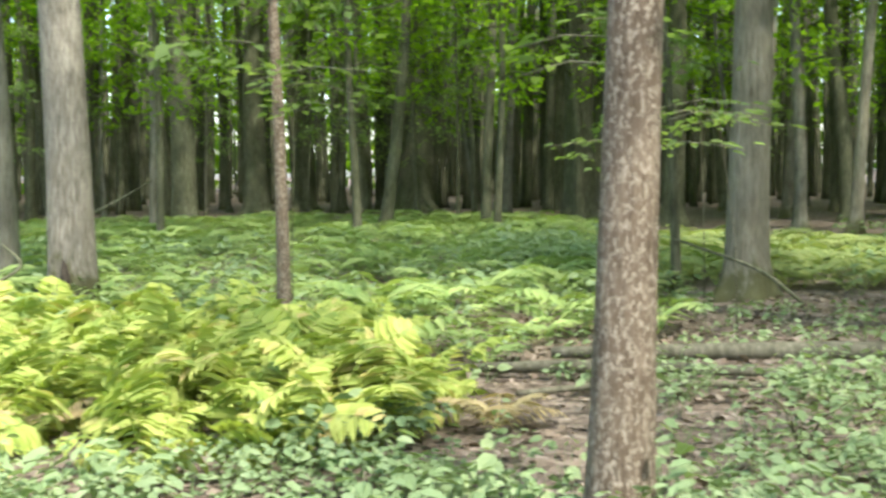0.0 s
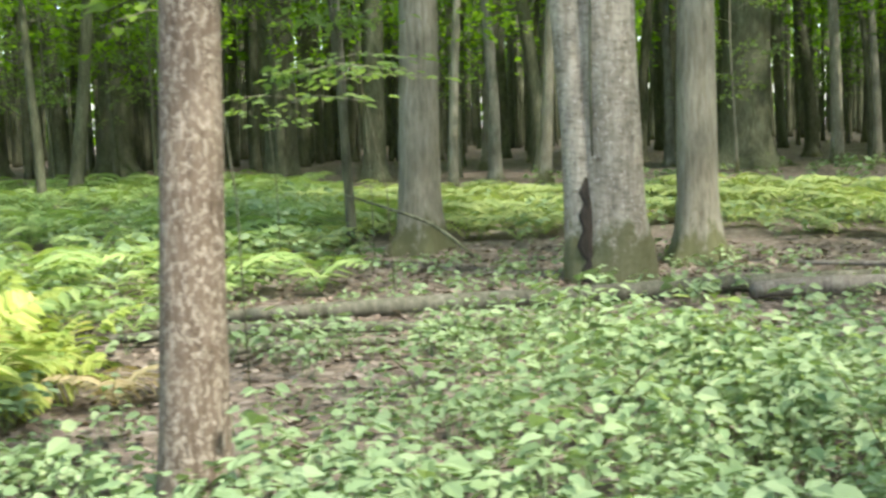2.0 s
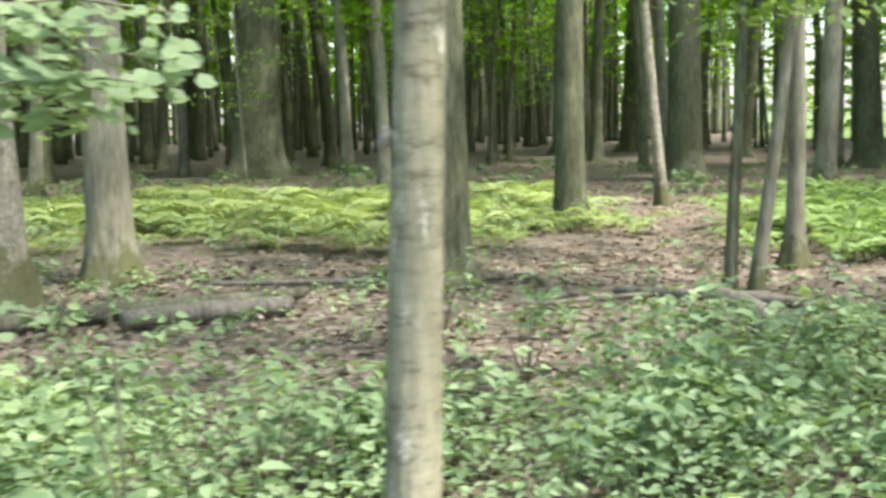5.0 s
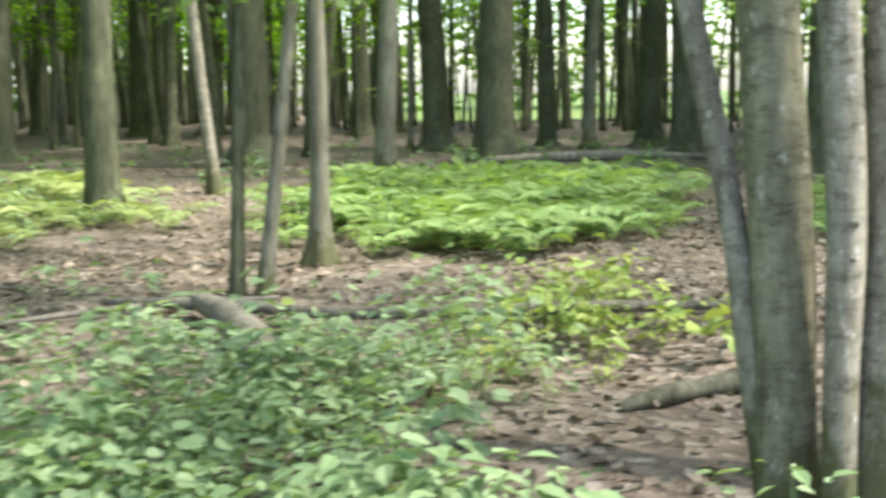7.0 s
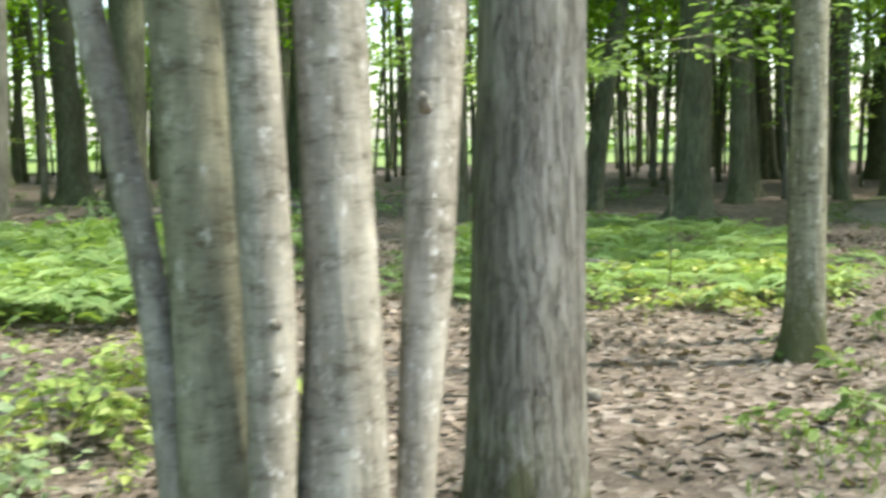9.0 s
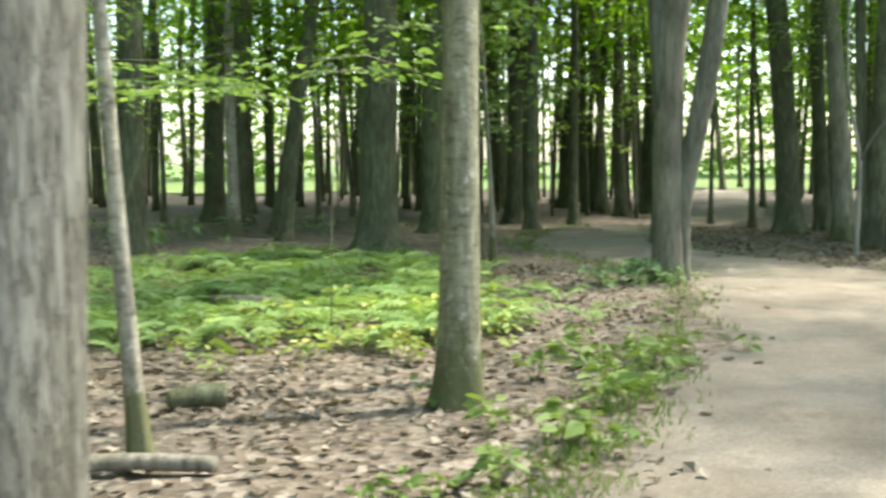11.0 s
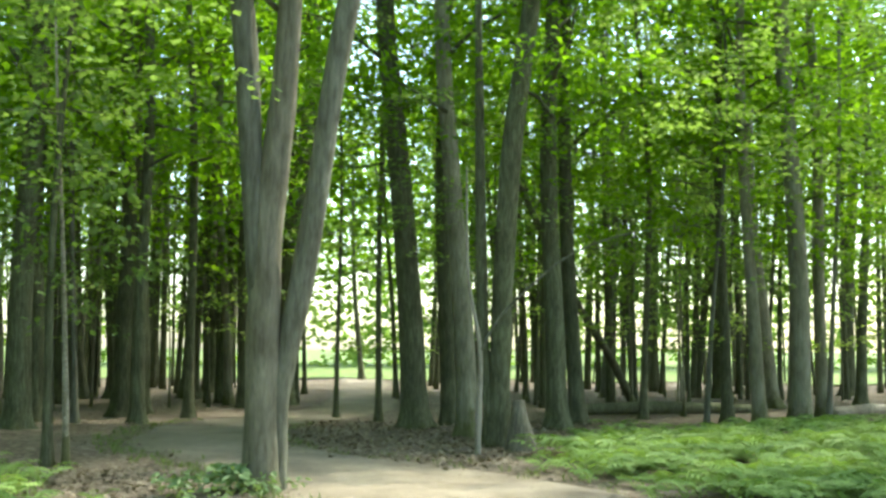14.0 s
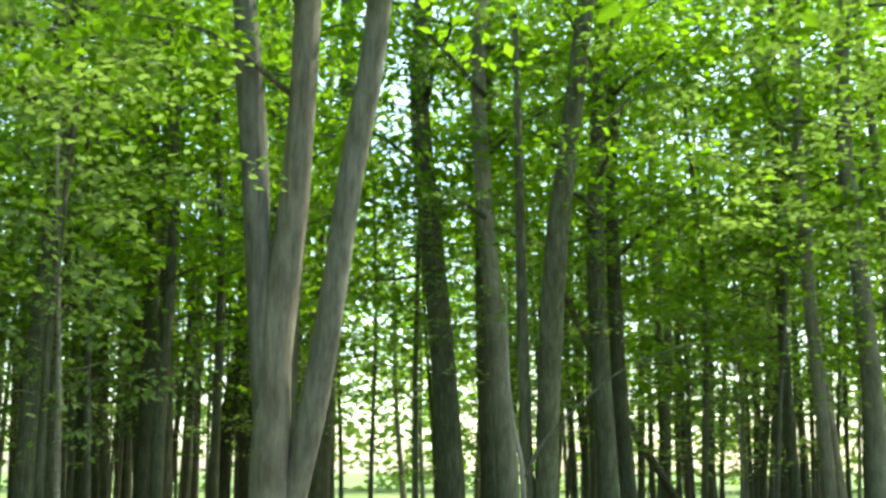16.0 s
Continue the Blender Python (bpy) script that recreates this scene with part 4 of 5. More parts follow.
def far_woods():
    """Trunks and foliage too far off to tell apart."""
    g = np.random.default_rng(91)
    tv, tf = [], []
    cent = []
    k = 0
    n = 0
    while n < 1250:
        x, y = g.uniform(-66, 80), g.uniform(38, 108)
        if y < 50 and x < 60 or y < 40:
            continue
        if open_land(x, y):
            continue
        n += 1
        r, h = g.uniform(0.07, 0.3), g.uniform(13, 19)
        lx, ly = g.normal(0, 0.03, 2)
        zz = np.array([-0.2, 0.4, 5, h])
        pts = np.stack([x + lx * zz, y + ly * zz, zz], 1)
        v, f = tube(pts, [r * 1.3, r, r * 0.85, r * 0.4], 6)
        tv.append(v)
        tf.append(f + k)
        k += len(v)
        for _ in range(9):
            a, q = g.uniform(0, 6.28), g.uniform(0.2, 3.2)
            cent.append((x + q * math.cos(a), y + q * math.sin(a), 4.0 + 14 * g.uniform() ** 0.9))
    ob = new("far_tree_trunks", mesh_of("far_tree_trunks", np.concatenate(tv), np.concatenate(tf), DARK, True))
    tagged(ob, "dense dark trunks far back in the wood", "woodland", kind="stuff")
    cent = np.array(cent)
    who = np.repeat(np.arange(len(cent)), 6)
    pos = cent[who] + g.normal(0, 1, (len(who), 3)) * np.array([0.75, 0.75, 0.22])
    v, f = scatter_leaves(pos, 0.52 * g.uniform(0.6, 1.3, len(pos)), g, 0.5)
    ob = new("far_foliage", mesh_of("far_foliage", v, f, CANOPY))
    tagged(ob, "green foliage far back in the wood", "foliage", kind="stuff")
    # roof of leaves added over the far wood to keep it in shade
    top = []
    for _ in range(14000):
        x, y = g.uniform(-85, 90), g.uniform(34, 135)
        if open_land(x, y):
            continue
        top.append((x, y, g.uniform(11, 19)))
    top = np.array(top)
    who = np.repeat(np.arange(len(top)), 4)
    pos = top[who] + g.normal(0, 1, (len(who), 3)) * np.array([0.8, 0.8, 0.25])
    v, f = scatter_leaves(pos, 0.75 * g.uniform(0.6, 1.3, len(pos)), g, 0.4)
    ob = new("far_canopy", mesh_of("far_canopy", v, f, CANOPY))
    tagged(ob, "green leaf roof added high up to shade the far wood", "foliage", kind="stuff")
    # leafy branch ends between the standing trees ahead: thin near the floor, closing above
    for name, count, xs, ys, zs, reach, leaf, per, tilt, mat, label in (
            ("hanging_foliage", 800, (17, 33), (-9, 9), (3.6, 10), 0.8, 0.09, 46, 0.35, UNDER, "flat tiers of green leaves hanging over the path's sides"),
            ("understory_foliage", 2700, (29, 48), (-20, 18), (3.4, 17), 1.0, 0.125, 36, 0.6, CANOPY, "tiers of green leaves of young trees among the trunks"),
            ("upper_foliage", 3500, (44, 60), (-27, 36), (7.5, 23), 1.3, 0.2, 30, 0.9, CANOPY, "green leaf tiers high in the wood's edge"),
            ("low_foliage", 1250, (31, 60), (-24, 34), (1.5, 7.5), 0.9, 0.12, 28, 0.5, SUNLEAF, "thin low leaf tiers coloured pale as if sunlit")):
        cent = []
        while len(cent) < count:
            x, y, z = g.uniform(*xs), g.uniform(*ys), zs[0] + (zs[1] - zs[0]) * g.uniform() ** 0.9
            drift = math.sin(0.5 * x + 1.3 * math.sin(0.4 * y)) * math.sin(0.45 * y + z * 0.5)
            if y > 3 and z < 9 and x > 29 and g.uniform() < 0.75:
                continue
            if off_path(x, y)[0] > 0.3 and g.uniform() < 0.55 + 0.45 * drift:
                cent.append((x, y, z))
        ob = new(name, mesh_of(name, *sprays(np.array(cent), g, reach, leaf, per, 0.2, tilt), mat))
        tagged(ob, label, "foliage", kind="stuff")
    # unseen roof of leaves, added to darken the wood behind the first trees
    top = np.stack([g.uniform(-45, 40, 9500), g.uniform(8, 60, 9500), g.uniform(11, 18, 9500)], 1)
    top = top[(top[:, 1] > 14.5) | (top[:, 0] < 2)]
    top = top[(top[:, 0] < 23) | (top[:, 1] > 28)]
    who = np.repeat(np.arange(len(top)), 5)
    pos = top[who] + g.normal(0, 1, (len(who), 3)) * np.array([0.7, 0.7, 0.2])
    v, f = scatter_leaves(pos, 0.5 * g.uniform(0.6, 1.3, len(pos)), g, 0.4)
    ob = new("high_canopy", mesh_of("high_canopy", v, f, CANOPY))
    tagged(ob, "unseen green leaf roof added overhead to shade the wood", "foliage", kind="stuff")
    # thin trunks along the wood's eastern edge
    tv, tf, k = [], [], 0
    for _ in range(430):
        x, y = g.uniform(42, 66), g.uniform(-40, 44)
        if off_path(x, y)[0] < 1 or open_land(x, y):
            continue
        r, h = g.uniform(0.04, 0.15), g.uniform(12, 18)
        lx, ly = g.normal(0, 0.04, 2)
        zz = np.array([-0.2, 0.4, 5, h])
        v, f = tube(np.stack([x + lx * zz, y + ly * zz, zz], 1), [r * 1.3, r, r * 0.85, r * 0.4], 6)
        tv.append(v)
        tf.append(f + k)
        k += len(v)
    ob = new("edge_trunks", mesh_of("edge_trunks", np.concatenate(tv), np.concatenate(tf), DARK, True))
    tagged(ob, "thin dark trunks along the wood's edge", "woodland", kind="stuff")
    # wood's rim and the far side of the meadow
    pos = []
    for _ in range(15000):
        a = g.uniform(radians(50), radians(150))
        r = g.uniform(128, 140)
        pos.append((8 + r * math.cos(a), r * math.sin(a), 15 * g.uniform() ** 0.8))
    v, f = scatter_leaves(np.array(pos), g.uniform(0.9, 2.0, len(pos)), g, 1.2)
    ob = new("wood_rim", mesh_of("wood_rim", v, f, CANOPY))
    tagged(ob, "dense leafy rim of the wood", "foliage", kind="stuff")
    cent = []
    while len(cent) < 10500:
        a, r = g.uniform(radians(-62), radians(50)), g.uniform(92, 116)
        tall = 25 + 4 * math.sin(a * 29) + 3 * math.sin(a * 71 + 1)
        z = tall * g.uniform() ** 0.85
        if math.sin(a * 47 + z * 0.35) + math.sin(a * 113 - z * 0.5) > (1.65 if a < 0.1 else 1.1):
            continue
        cent.append((8 + r * math.cos(a), r * math.sin(a), z))
    # these leaves carry the far sunlight and haze in their pale tone
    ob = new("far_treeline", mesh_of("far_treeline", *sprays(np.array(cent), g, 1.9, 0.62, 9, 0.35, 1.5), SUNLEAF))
    tagged(ob, "green treeline across the meadow, sunlight and haze in its colour", "foliage", kind="stuff")


far_woods()

# ---- undergrowth ----


def frond(length, g, pairs=13, blade=PINNA, ruffle=0.06):
    """One arching fern frond: midrib and paired leaflets."""
    u = np.linspace(0.12, 1, pairs)
    arch = lambda w: np.stack([w * 0, length * w * (0.92 - 0.1 * w), length * (1.15 * w - 0.82 * w ** 2)], -1)
    rib = arch(u)
    tan = np.gradient(rib, axis=0)
    size = length * 0.3 * np.sin(np.pi * np.clip(u * 0.86 + 0.1, 0, 1)) ** 0.8
    pos, fwd, sz = [], [], []
    for s in (-1, 1):
        pos.append(rib)
        fwd.append(np.stack([np.full(pairs, s * 1.0), np.full(pairs, 0.42), np.full(pairs, -0.12)], 1) + g.normal(0, ruffle, (pairs, 3)))
        sz.append(size)
    up = np.array([0, 0.2, 1.0])
    v, f = leaves(np.concatenate(pos), np.concatenate(fwd), up + g.normal(0, 2 * ruffle, (2 * pairs, 3)), np.concatenate(sz), blade)
    w = arch(np.linspace(0, 1, 6))
    half = np.array([[0.006, 0, 0]]) * np.linspace(1, 0.3, 6)[:, None]
    rv = np.concatenate([w - half, w + half])
    rf = np.array([[i, i + 6, i + 7, i + 1] for i in range(0, 5)])
    return joined([(v, f), (rv, rf)])


def fern_arrays(seed, fronds=7, length=0.7, pairs=13):
    g = np.random.default_rng(seed)
    out = []
    for i in range(fronds):
        v, f = frond(length * g.uniform(0.7, 1.1), g, pairs)
        a = i * 6.283 / fronds + g.normal(0, 0.3)
        c, s = math.cos(a), math.sin(a)
        out.append((np.stack([v[:, 0] * c - v[:, 1] * s, v[:, 0] * s + v[:, 1] * c, v[:, 2]], 1), f))
    return joined(out)


def fern_field(name, label, seed, count, where, mat, length=0.62, fronds=6, pairs=9):
    g = np.random.default_rng(seed)
    pts = where(g, count)
    out = []
    for i in range(3):
        v, f = fern_arrays(seed + i, fronds, length, pairs + 2)
        p = pts[i::3]
        p = np.column_stack([p, ground_z(p[:, 0], p[:, 1])])
        out.append(placed(v, f, p, g.uniform(0, 6.28, len(p)), g.uniform(0.5, 1.4, len(p))))
    v, f = joined(out)
    return tagged(new(name, mesh_of(name, v, f, mat)), label, "ferns", kind="stuff")


def inside(poly, g, n, clear=0.4):
    """n random places inside a polygon, off the path, more or less in drifts."""
    poly = np.array(poly, dtype=float)
    out = np.zeros((0, 2))
    lo, hi = poly.min(0), poly.max(0)
    while len(out) < n:
        p = g.uniform(lo, hi, (n * 3, 2))
        x, y = p[:, 0], p[:, 1]
        c = np.zeros(len(p), dtype=bool)
        j = len(poly) - 1
        for i in range(len(poly)):
            (xi, yi), (xj, yj) = poly[i], poly[j]
            c ^= ((yi > y) != (yj > y)) & (x < (xj - xi) * (y - yi) / (yj - yi + 1e-9) + xi)
            j = i
        drift = 0.5 + 0.5 * np.sin(1.7 * x + 0.9 * np.sin(1.3 * y)) * np.sin(1.4 * y + 0.8 * np.sin(1.1 * x))
        c &= g.uniform(0, 1, len(p)) < 0.35 + 0.65 * drift
        p = p[c]
        p = p[off_path(p[:, 0], p[:, 1]) > clear] if len(p) else p
        out = np.concatenate([out, p])
    return out[:n] + g.normal(0, 0.3, (n, 2))


def yellow_ferns():
    """Turning ferns near the first stretch of path, each with fronds of its own."""
    g = np.random.default_rng(31)
    fr = [mesh_of("frond", *frond(l, g, n, BROAD_PINNA, 0.09), FERN_Y) for l, n in ((0.44, 10), (0.54, 11), (0.64, 12), (0.5, 10))]
    spots = inside([(-4.2, 6.9), (-2.6, 6.3), (-0.7, 6.4), (-0.2, 7.6), (-0.3, 10), (-2.4, 13), (-5.5, 12.5), (-5.6, 9)], g, 250)
    for x, y in spots:
        root = tagged(new("fern"), "yellow-green fern turning pale in the undergrowth", "fern", "yellow ferns")
        root.location = (x, y, float(ground_z(x, y)[0]))
        for i in range(7):
            m = Matrix.Rotation(i * 0.9 + g.normal(0, 0.45), 4, "Z") @ Matrix.Rotation(g.normal(0.2, 0.3), 4, "X") @ Matrix.Rotation(g.normal(0, 0.45), 4, "Y") @ Matrix.Diagonal((*(g.uniform(0.6, 1.35),) * 3, 1))
            part("frond", fr[g.integers(0, 4)], root, m=m)
    br = mesh_of("frond", *frond(0.5, g, 12), FERN_B)
    for x, y in ((0.31, 7.45), (-2.45, 7.4), (-0.8, 7.6)):
        root = tagged(new("fern"), "withered tan fern with curled fronds", "fern", "withered ferns")
        root.location = (x, y, float(ground_z(x, y)[0]))
        for i in range(8):
            part("frond", br, root, m=Matrix.Rotation(i * 0.8 + g.normal(0, 0.2), 4, "Z") @ Matrix.Rotation(g.normal(-0.1, 0.15), 4, "X"))


yellow_ferns()
P1 = [(-14, 13), (-6, 12.5), (-3, 12), (-0.5, 9.5), (1.2, 10.5), (2.2, 13), (2.6, 20), (5, 30), (3, 38), (-8, 40), (-18, 34), (-18, 20)]
fern_field("green_ferns", "broad drift of green ferns under the trees", 71, 950, lambda g, n: inside(P1, g, n), FERN, 0.85, 5, 8)
P2 = [(1.5, 12.5), (3.0, 17), (5, 15.5), (7.5, 15.0), (10, 12.4), (13, 12.5), (16, 18), (13, 22), (8, 25), (4, 28), (2, 20)]
fern_field("yellowish_ferns", "drift of sunlit yellow-green ferns behind the trunks", 81, 340, lambda g, n: inside(P2, g, n), FERN_L, 0.8, 5, 8)
P3 = [(12.6, 9.6), (13.2, 7.4), (15.5, 7.4), (20.5, 9.8), (21.5, 13), (19, 14.5), (15.5, 12.5)]
fern_field("green_ferns", "patch of fresh green ferns on brown litter", 91, 260, lambda g, n: inside(P3, g, n), FERN, 0.75, 5, 8)
P4 = [(15.3, 4.6), (15.6, 2.8), (17.0, 1.9), (20.5, 2.2), (24.3, 3.6), (25, 5.6), (22.6, 8.4), (16, 6)]
fern_field("green_ferns", "patch of fresh green ferns near the path", 95, 260, lambda g, n: inside(P4, g, n), FERN, 0.5, 5, 8)
P5 = [(23.4, -2.9), (21, -3.6), (19.6, -5.6), (21, -9), (27, -13), (33.5, -14), (32, -10.6), (29.6, -6.2), (29, -4.4)]
fern_field("green_ferns", "soft pale green ferns across the path", 97, 760, lambda g, n: inside(P5, g, n), FERN, 0.52, 5, 7)


def herb_arrays(seed, height, leaf, count):
    """A low woodland herb: thin stems with whorls of flat leaves."""
    g = np.random.default_rng(seed)
    z = height * g.uniform(0.35, 1.0, count)
    a = g.uniform(0, 6.283, count)
    r = g.uniform(0.02, 0.55, count) * height
    pos = np.stack([r * np.cos(a), r * np.sin(a), z], 1)
    fwd = np.stack([np.cos(a), np.sin(a), g.normal(-0.2, 0.2, count)], 1)
    nrm = np.stack([g.normal(0, 0.5, count), g.normal(0, 0.5, count), np.ones(count)], 1)
    v, f = leaves(pos, fwd, nrm, leaf * g.uniform(0.45, 1.35, count), OVAL)
    stems = []
    for i in range(4):
        q = pos[g.integers(0, count)]
        a, b = np.array([0, 0, -0.02]), np.array([0.003, 0.001, 0])
        stems.append((np.array([a - b, a + b, q + b * 0.5, q - b * 0.5]), np.array([[0, 1, 2, 3]])))
    return joined([(v, f)] + stems)


def herb_field(name, label, seed, count, poly, mat, height=0.3, leaf=0.1, per=16, clear=0.5):
    g = np.random.default_rng(seed)
    pts = inside(poly, g, count, clear)
    out = []
    for i in range(5):
        v, f = herb_arrays(seed + i, height, leaf, per)
        p = pts[i::5]
        p = np.column_stack([p, ground_z(p[:, 0], p[:, 1])])
        mound = 0.5 + 0.5 * np.sin(2.9 * p[:, 0] + 1.7 * np.sin(2.3 * p[:, 1])) * np.sin(2.7 * p[:, 1] + 1.3 * np.sin(1.9 * p[:, 0]))
        out.append(placed(v, f, p, g.uniform(0, 6.28, len(p)), (0.55 + 0.75 * mound) * g.uniform(0.75, 1.25, len(p))))
    v, f = joined(out)
    return tagged(new(name, mesh_of(name, v, f, mat)), label, "undergrowth", kind="stuff")


herb_field("low_herbs", "thick low green broad-leaved undergrowth", 11, 1650, [(-5, 3), (6.4, 2.2), (7.3, 4.2), (8.2, 5.2), (7.4, 5.8), (6.2, 5.2), (4.9, 5.3), (4.5, 7.1), (4.0, 7.6), (3.0, 7.6), (2.7, 6.4), (2.1, 5.1), (1.0, 4.4), (0.2, 4.8), (-1.5, 5.8), (-5, 6.3)], HERB, 0.36, 0.062, 27)
herb_field("low_herbs", "low green broad-leaved plants beside yellow ferns", 13, 70, [(-1.5, 5.8), (0.2, 5.3), (0.5, 6.2), (0.3, 6.9), (-0.7, 7.0)], HERB, 0.26, 0.078, 18)
herb_field("low_herbs", "large pale leaves standing among low herbs", 15, 200, [(2.4, 4.4), (6.4, 3.4), (9.0, 4.4), (9.2, 5.0), (8.0, 5.6), (6.2, 5.0), (4.8, 5.2), (4.4, 6.8), (3.4, 7.2)], PALELEAF, 0.42, 0.07, 17)
herb_field("low_herbs", "large pale leaves standing among low herbs", 18, 36, [(-4, 5.4), (0, 5.0), (0, 6.4), (-3, 6.6)], PALELEAF, 0.34, 0.09, 11)
# pale leaves here also stand in for a fleck of sunlight
herb_field("low_herbs", "pale herbs, lighter for a sun fleck, in a gap among ferns", 17, 210, [(0.2, 17.5), (2.6, 16.8), (3.2, 21), (2.6, 24), (0.4, 22.5)], PALELEAF, 0.5, 0.12, 14)
herb_field("low_herbs", "pale green herbs mixed among the ferns", 61, 620, [(-9, 12), (-3, 11), (0.2, 9.2), (2.4, 11.5), (3.2, 17), (4.5, 25), (-2, 27), (-9, 24)], HERB, 0.36, 0.1, 14)
herb_field("low_herbs", "pale green herbs mixed among the ferns", 67, 240, [(3, 15.5), (7.5, 14.5), (10.5, 12.2), (14, 13), (16, 18), (12, 22), (5, 26)], HERB, 0.36, 0.1, 14)
herb_field("low_herbs", "leafy plants rising out of a fern patch", 69, 150, [(12.6, 9.4), (13.4, 7.6), (20, 9.8), (19, 13.5), (15.5, 12)], UNDER, 0.45, 0.13, 14)
herb_field("low_herbs", "scattered green seedlings in leaf litter", 21, 210, [(0.5, 8.8), (4, 9), (9, 6.5), (10, 9), (9, 12), (5, 14), (1, 13)], HERB, 0.17, 0.07, 12)
herb_field("low_herbs", "sparse green herbs before fallen logs", 29, 90, [(1.3, 7.8), (2.7, 7.2), (3.2, 7.8), (4.4, 9.3), (1.0, 9.1)], HERB, 0.24, 0.062, 17)
herb_field("low_herbs", "few low herbs on open brown litter", 33, 75, [(0.9, 4.7), (2.2, 5.2), (2.7, 6.5), (2.0, 7.2), (1.3, 6.6)], HERB, 0.2, 0.06, 15)
herb_field("low_herbs", "pale yellow-leaved low plants", 41, 52, [(9.7, 4.0), (10.7, 4.3), (11.8, 5.5), (11.2, 6.0), (10, 5.1)], YELLOWLEAF, 0.3, 0.09, 16)
herb_field("low_herbs", "yellowing large-leaved plants among ferns", 43, 120, [(15, 4.6), (15.2, 2.6), (17, 1.7), (19, 2.4), (18, 5.5)], YELLOWLEAF, 0.22, 0.09, 14)
herb_field("low_herbs", "green leafy plants at the path's edge", 47, 45, [(11.2, 1.9), (11, 1.1), (13.5, 0.4), (17, 0.2), (17, 0.9), (14, 1.4)], GRASS, 0.18, 0.1, 12, 0.02)
herb_field("low_herbs", "small dark green ivy at a tree's foot", 49, 26, [(20.9, 0.9), (21.2, 0.35), (22.0, 0.8), (21.6, 1.3)], HERB, 0.2, 0.1, 14, 0.0)
herb_field("low_herbs", "sparse seedlings far back on brown litter", 51, 300, [(8, 22), (25, 10), (34, 6), (36, 20), (20, 34), (10, 34)], HERB, 0.3, 0.14, 10)


def shrub(x, y, h, seed, mat, label, spread=0.4, leaf=0.12, count=70):
    """A knee- to waist-high leafy shoot: stems and broad leaves."""
    g = np.random.default_rng(seed)
    root = tagged(new("shrub"), label, "shrub", "young shrubs")
    root.location = (x, y, float(ground_z(x, y)[0]))
    tops = []
    for i in range(5):
        a = i * 1.26 + g.normal(0, 0.3)
        e = np.array([spread * math.cos(a), spread * math.sin(a), h * g.uniform(0.7, 1.0)])
        p = [(0, 0, -0.03), e * np.array([0.35, 0.35, 0.55]), e]
        part("stem", mesh_of("stem", *tube(p, [0.005, 0.004, 0.002], 5), OLIVE, True), root)
        tops.append(e)
    tops = np.array(tops)
    who = g.integers(0, 5, count)
    u = g.uniform(0.45, 1.05, count)
    pos = tops[who] * np.stack([u, u, 0.15 + 0.85 * u], 1) + g.normal(0, 0.1, (count, 3)) * np.array([1, 1, 0.4])
    a = g.uniform(0, 6.283, count)
    fwd = np.stack([np.cos(a), np.sin(a), g.normal(-0.15, 0.15, count)], 1)
    nrm = np.stack([g.normal(0, 0.25, count), g.normal(0, 0.25, count), np.ones(count)], 1)
    tagged(part("foliage", mesh_of("foliage", *leaves(pos, fwd, nrm, leaf * g.uniform(0.6, 1.2, count), OVAL), mat), root), kind="stuff")


for i, (x, y, h) in enumerate([(3.4, 4.4, 0.6), (4.4, 4.8, 0.7), (5.3, 4.9, 0.6), (6.6, 4.3, 1.05), (6.7, 6.2, 0.75), (7.4, 5.6, 0.6), (7.0, 7.6, 0.7), (2.6, 5.6, 0.5),
                               (1.6, 4.6, 0.45), (7.9, 4.7, 0.65), (8.3, 5.0, 0.5), (7.5, 4.95, 0.4), (8.1, 5.2, 0.36), (8.6, 4.85, 0.34), (9.1, 4.75, 0.3), (2.0, 6.8, 0.45)]):
    shrub(x, y, h, 600 + i, PALELEAF if i in (2, 3, 5, 9, 11, 13, 14) else HERB, "young leafy green shrub in the undergrowth", 0.34, 0.09, 85)
shrub(3.6, 6.4, 0.6, 650, YELLOWLEAF, "bright yellow-green leafy shoot", 0.12, 0.1, 30)
shrub(9.9, 4.9, 0.75, 651, YELLOWLEAF, "yellowing leafy shrub on brown litter", 0.3, 0.1, 60)
shrub(9.3, 5.2, 0.7, 652, HERB, "green leafy shrub beside a fallen branch", 0.35, 0.1, 95)


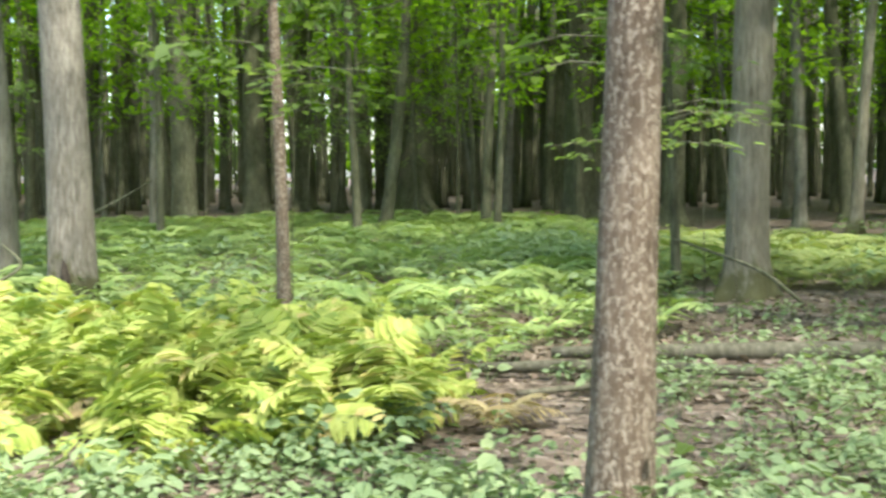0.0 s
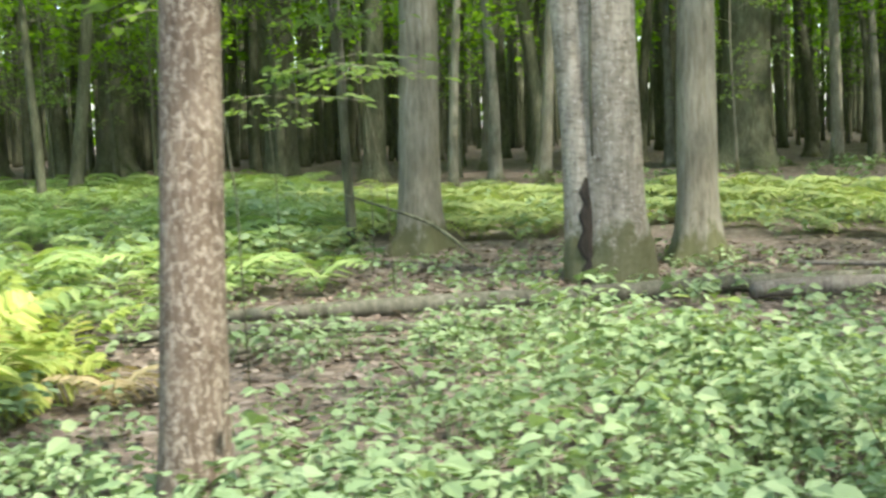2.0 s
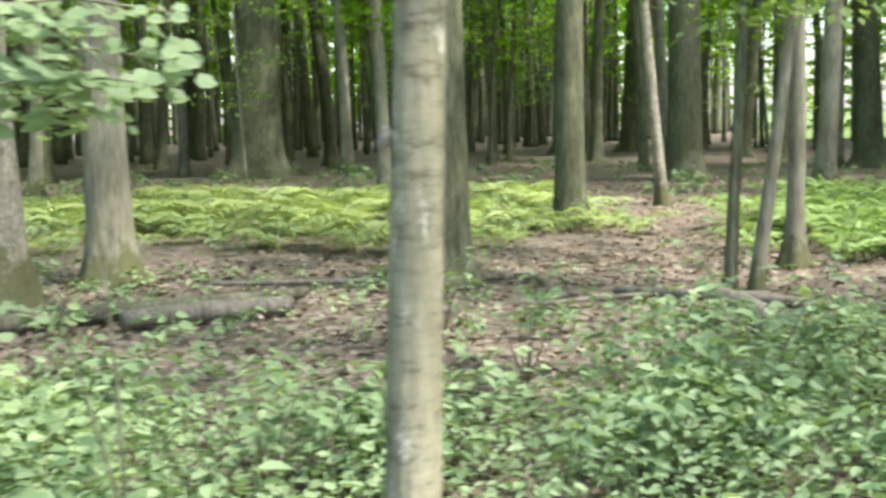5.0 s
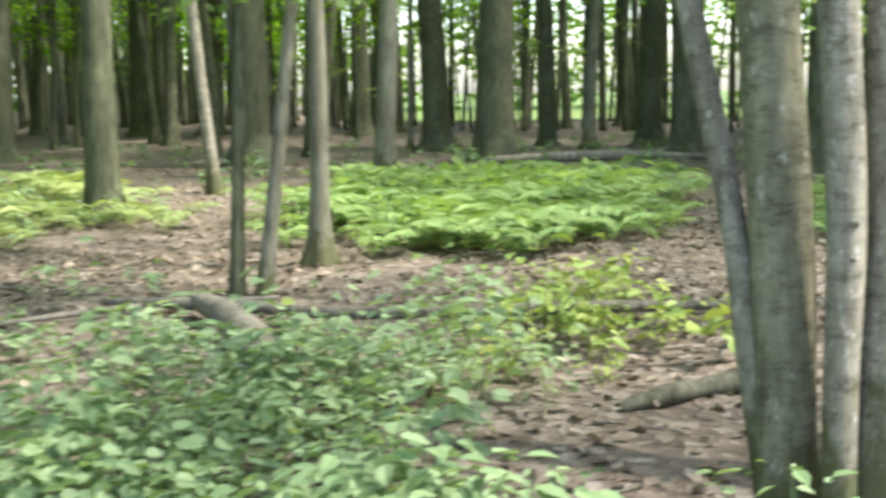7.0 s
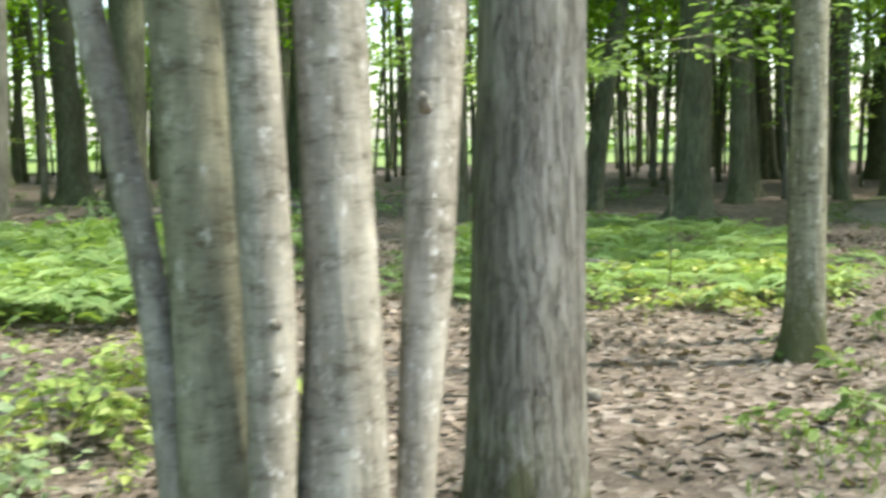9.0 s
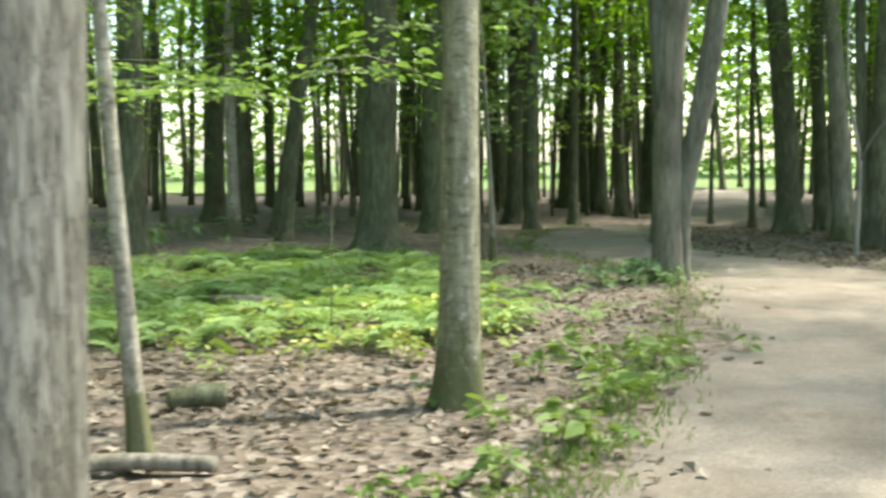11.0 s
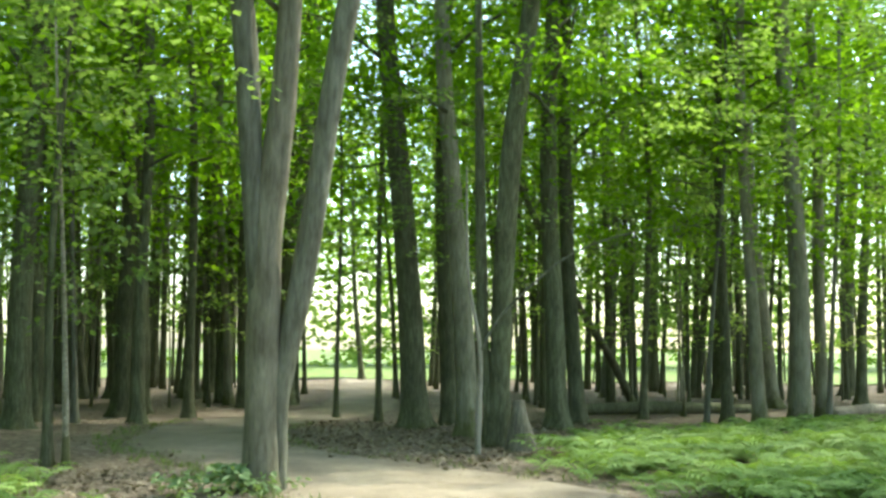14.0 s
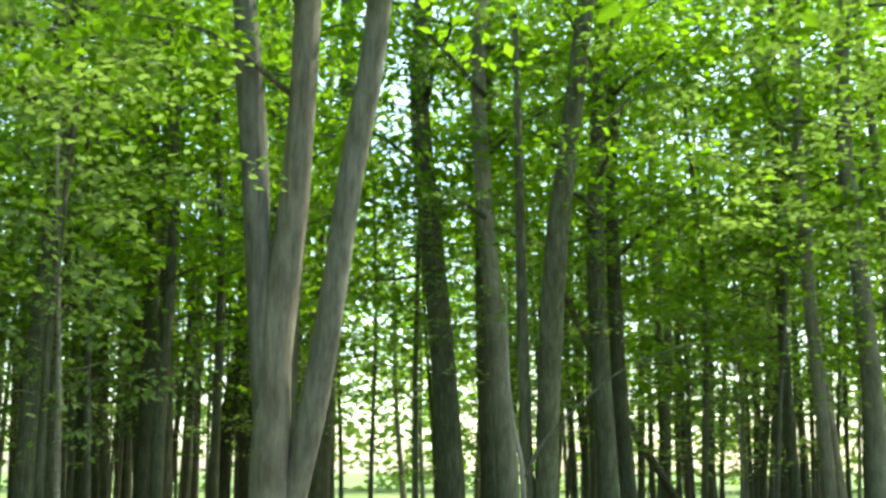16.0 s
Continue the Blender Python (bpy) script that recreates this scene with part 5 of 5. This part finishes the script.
def leaf_bough(x, y, z, seed, mat, label, span, leaf, count, stem_from, name="sapling", tiers=3):
    """A thin sapling whose top spreads in flat sprays of leaves."""
    g = np.random.default_rng(seed)
    root = tagged(new(name), label, "sapling", "saplings")
    sx, sy = stem_from
    root.location = (sx, sy, float(ground_z(sx, sy)[0]))
    top = np.array([x - sx, y - sy, z])
    v, f = tube([(0, 0, -0.05), top * np.array([0.1, 0.1, 0.5]), top * np.array([0.6, 0.6, 1.0]), top], [0.006, 0.005, 0.003, 0.002], 6)
    part("stem", mesh_of("stem", v, f, OLIVE, True), root)
    for k in range(tiers):
        c = top + np.array([*g.normal(0, span * 0.3, 2), -(0.035 if mat is PALELEAF else 0.1) * k + g.normal(0, 0.03)])
        a0 = g.uniform(0, 6.28)
        n = count // tiers
        u, w = g.uniform(-1, 1, n), g.normal(0, 0.3, n)
        px, py = span * (u * math.cos(a0) - w * math.sin(a0)), span * (u * math.sin(a0) + w * math.cos(a0))
        pos = c + np.stack([px, py, -0.12 * np.abs(u) * span + g.normal(0, 0.02, n)], 1)
        side = np.sign(w) * 0.8
        fwd = np.stack([math.cos(a0) * np.sign(u) - math.sin(a0) * side, math.sin(a0) * np.sign(u) + math.cos(a0) * side, g.normal(-0.2, 0.1, n)], 1)
        nrm = np.stack([g.normal(0, 0.22, n), g.normal(-0.95 if mat is PALELEAF else 0, 0.25, n), np.ones(n)], 1)
        sizes = leaf * g.uniform(0.7, 1.25, n)
        if mat is not PALELEAF:
            tagged(part("leaf_spray", mesh_of("leaf_spray", *leaves(pos, fwd, nrm, sizes, OVAL), mat), root), kind="stuff")
        tw = c + np.stack([span * np.linspace(-1, 1, 5) * math.cos(a0), span * np.linspace(-1, 1, 5) * math.sin(a0), -0.12 * span * np.abs(np.linspace(-1, 1, 5))], 1)
        tvv, tff = tube(tw, [0.002, 0.003, 0.004, 0.003, 0.002], 4)
        twig = part("twig", mesh_of("twig", tvv, tff, OLIVE, True), root)
        if mat is PALELEAF:
            for i in range(n):
                part("leaf", mesh_of("leaf", *leaves(pos[i:i + 1], fwd[i:i + 1], nrm[i:i + 1], sizes[i:i + 1], WIDE), mat), twig)


leaf_bough(3.2, 3.12, 1.815, 701, PALELEAF, "slim sapling with pale green sunlit leaf sprays", 0.22, 0.044, 340, (3.5, 3.7), tiers=7)
leaf_bough(3.08, 3.12, 1.18, 702, PALELEAF, "slim sapling shoot with few pale leaves", 0.12, 0.042, 18, (3.5, 3.7), tiers=1)
leaf_bough(-0.9, 8.1, 2.3, 703, UNDER, "thin understory sapling with flat leaf tiers", 0.55, 0.09, 70, (-1.4, 11.2))
leaf_bough(1.9, 9.0, 2.0, 704, UNDER, "thin understory sapling with flat leaf tiers", 0.5, 0.09, 80, (2.6, 10.8))
leaf_bough(0.8, 6.3, 2.35, 705, UNDER, "thin understory sapling with flat leaf tiers", 0.4, 0.09, 50, (1.1, 7.6))
leaf_bough(2.6, 12.6, 2.3, 706, UNDER, "thin understory sapling with flat leaf tiers", 0.8, 0.11, 90, (2.9, 13.6))
leaf_bough(1.7, 13.2, 1.9, 707, UNDER, "thin understory sapling with flat leaf tiers", 0.6, 0.11, 60, (1.9, 14))
leaf_bough(15.0, 3.9, 2.3, 708, UNDER, "understory sapling with wide flat leaf tiers", 1.0, 0.12, 120, (15.6, 5.0))
leaf_bough(15.3, 2.8, 2.5, 709, UNDER, "understory sapling with wide flat leaf tiers", 0.9, 0.12, 110, (16.1, 3.3))
leaf_bough(14.6, 5.2, 2.4, 710, UNDER, "understory sapling with wide flat leaf tiers", 0.9, 0.12, 100, (15.2, 6.2))


def litter():
    """Fallen leaves and twigs on the floor beside the path."""
    g = np.random.default_rng(17)
    pts = np.concatenate([inside([(-3, 2), (9, 1.4), (13, 0.6), (20, 0.6), (24, 2), (26, 5), (18, 10), (12, 12), (4, 15), (-3, 12)], g, 30000, -0.15),
                          inside([(22, -1), (26.5, 0), (34, 0.3), (35, -6), (30, -6), (26, -3.2)], g, 4500, -0.2),
                          inside([(12, 12), (22, 6), (28, 10), (24, 22), (12, 26)], g, 9000),
                          inside([(9, -3), (16, -4), (24, -3), (34, 1), (34, 4), (24, 3), (9, 2)], g, 1100, -0.4)])
    pos = np.column_stack([pts, ground_z(pts[:, 0], pts[:, 1]) + g.uniform(0.012, 0.035, len(pts))])
    v, f = scatter_leaves(pos, g.uniform(0.05, 0.11, len(pos)), g, 0.45)
    tagged(new("fallen_leaves", mesh_of("fallen_leaves", v, f, DRY)), "brown and tan fallen leaves on the floor", "leaf litter", kind="stuff")
    tv, tf, k = [], [], 0
    for x, y in inside([(-2, 2.5), (9, 2), (14, 1.5), (22, 4), (14, 12), (3, 14), (-2, 10)], g, 260, 0.2):
        a, L = g.uniform(0, 6.28), g.uniform(0.15, 0.8)
        z = float(ground_z(x, y)[0]) + 0.02
        e = np.array([math.cos(a), math.sin(a), g.normal(0, 0.06)]) * L
        p = np.array([x, y, z])
        v, f = tube([p, p + 0.5 * e + g.normal(0, 0.02, 3) * np.array([1, 1, 0.3]), p + e], [0.009, 0.007, 0.003], 5)
        tv.append(v)
        tf.append(f + k)
        k += len(v)
    tagged(new("fallen_twigs", mesh_of("fallen_twigs", np.concatenate(tv), np.concatenate(tf), DEADWOOD, True)), "thin dead twigs strewn on the floor", "twigs", kind="stuff")


litter()


def grass():
    """Thin grass along the edges of the trail."""
    g = np.random.default_rng(23)
    t = TRAIL[(TRAIL[:, 0] > 6) & (TRAIL[:, 0] < 34)]
    tan = np.gradient(t[:, :2], axis=0)
    tan /= np.linalg.norm(tan, axis=1)[:, None]
    pos = []
    for i, p in enumerate(t):
        for s in (-1, 1):
            n = 9 if s > 0 and 10.5 < p[0] < 16.5 else 3 if s > 0 else 1
            off = s * (p[2] + g.normal(0.12, 0.16, n))
            q = p[:2] + np.stack([-tan[i, 1] * off, tan[i, 0] * off], 1) + g.normal(0, 0.08, (n, 2))
            pos.append(q)
    c = np.concatenate(pos)
    who = np.repeat(np.arange(len(c)), 9)
    xy = c[who] + g.normal(0, 0.05, (len(who), 2))
    z = ground_z(xy[:, 0], xy[:, 1])
    up = np.stack([g.normal(0, 0.45, len(xy)), g.normal(0, 0.45, len(xy)), np.ones(len(xy))], 1)
    nrm = np.stack([g.normal(0, 1, len(xy)), g.normal(0, 1, len(xy)), np.full(len(xy), 0.2)], 1)
    v, f = leaves(np.column_stack([xy, z]), up, nrm, g.uniform(0.05, 0.12, len(xy)), (np.array([[-0.045, 0, 0], [0.045, 0, 0], [0.04, 0.6, 0.05], [0, 1, 0.2]]), np.array([[0, 1, 2, 3]])))
    tagged(new("edge_grass", mesh_of("edge_grass", v, f, GRASS)), "thin green grass along the path's edges", "grass", kind="stuff")


grass()
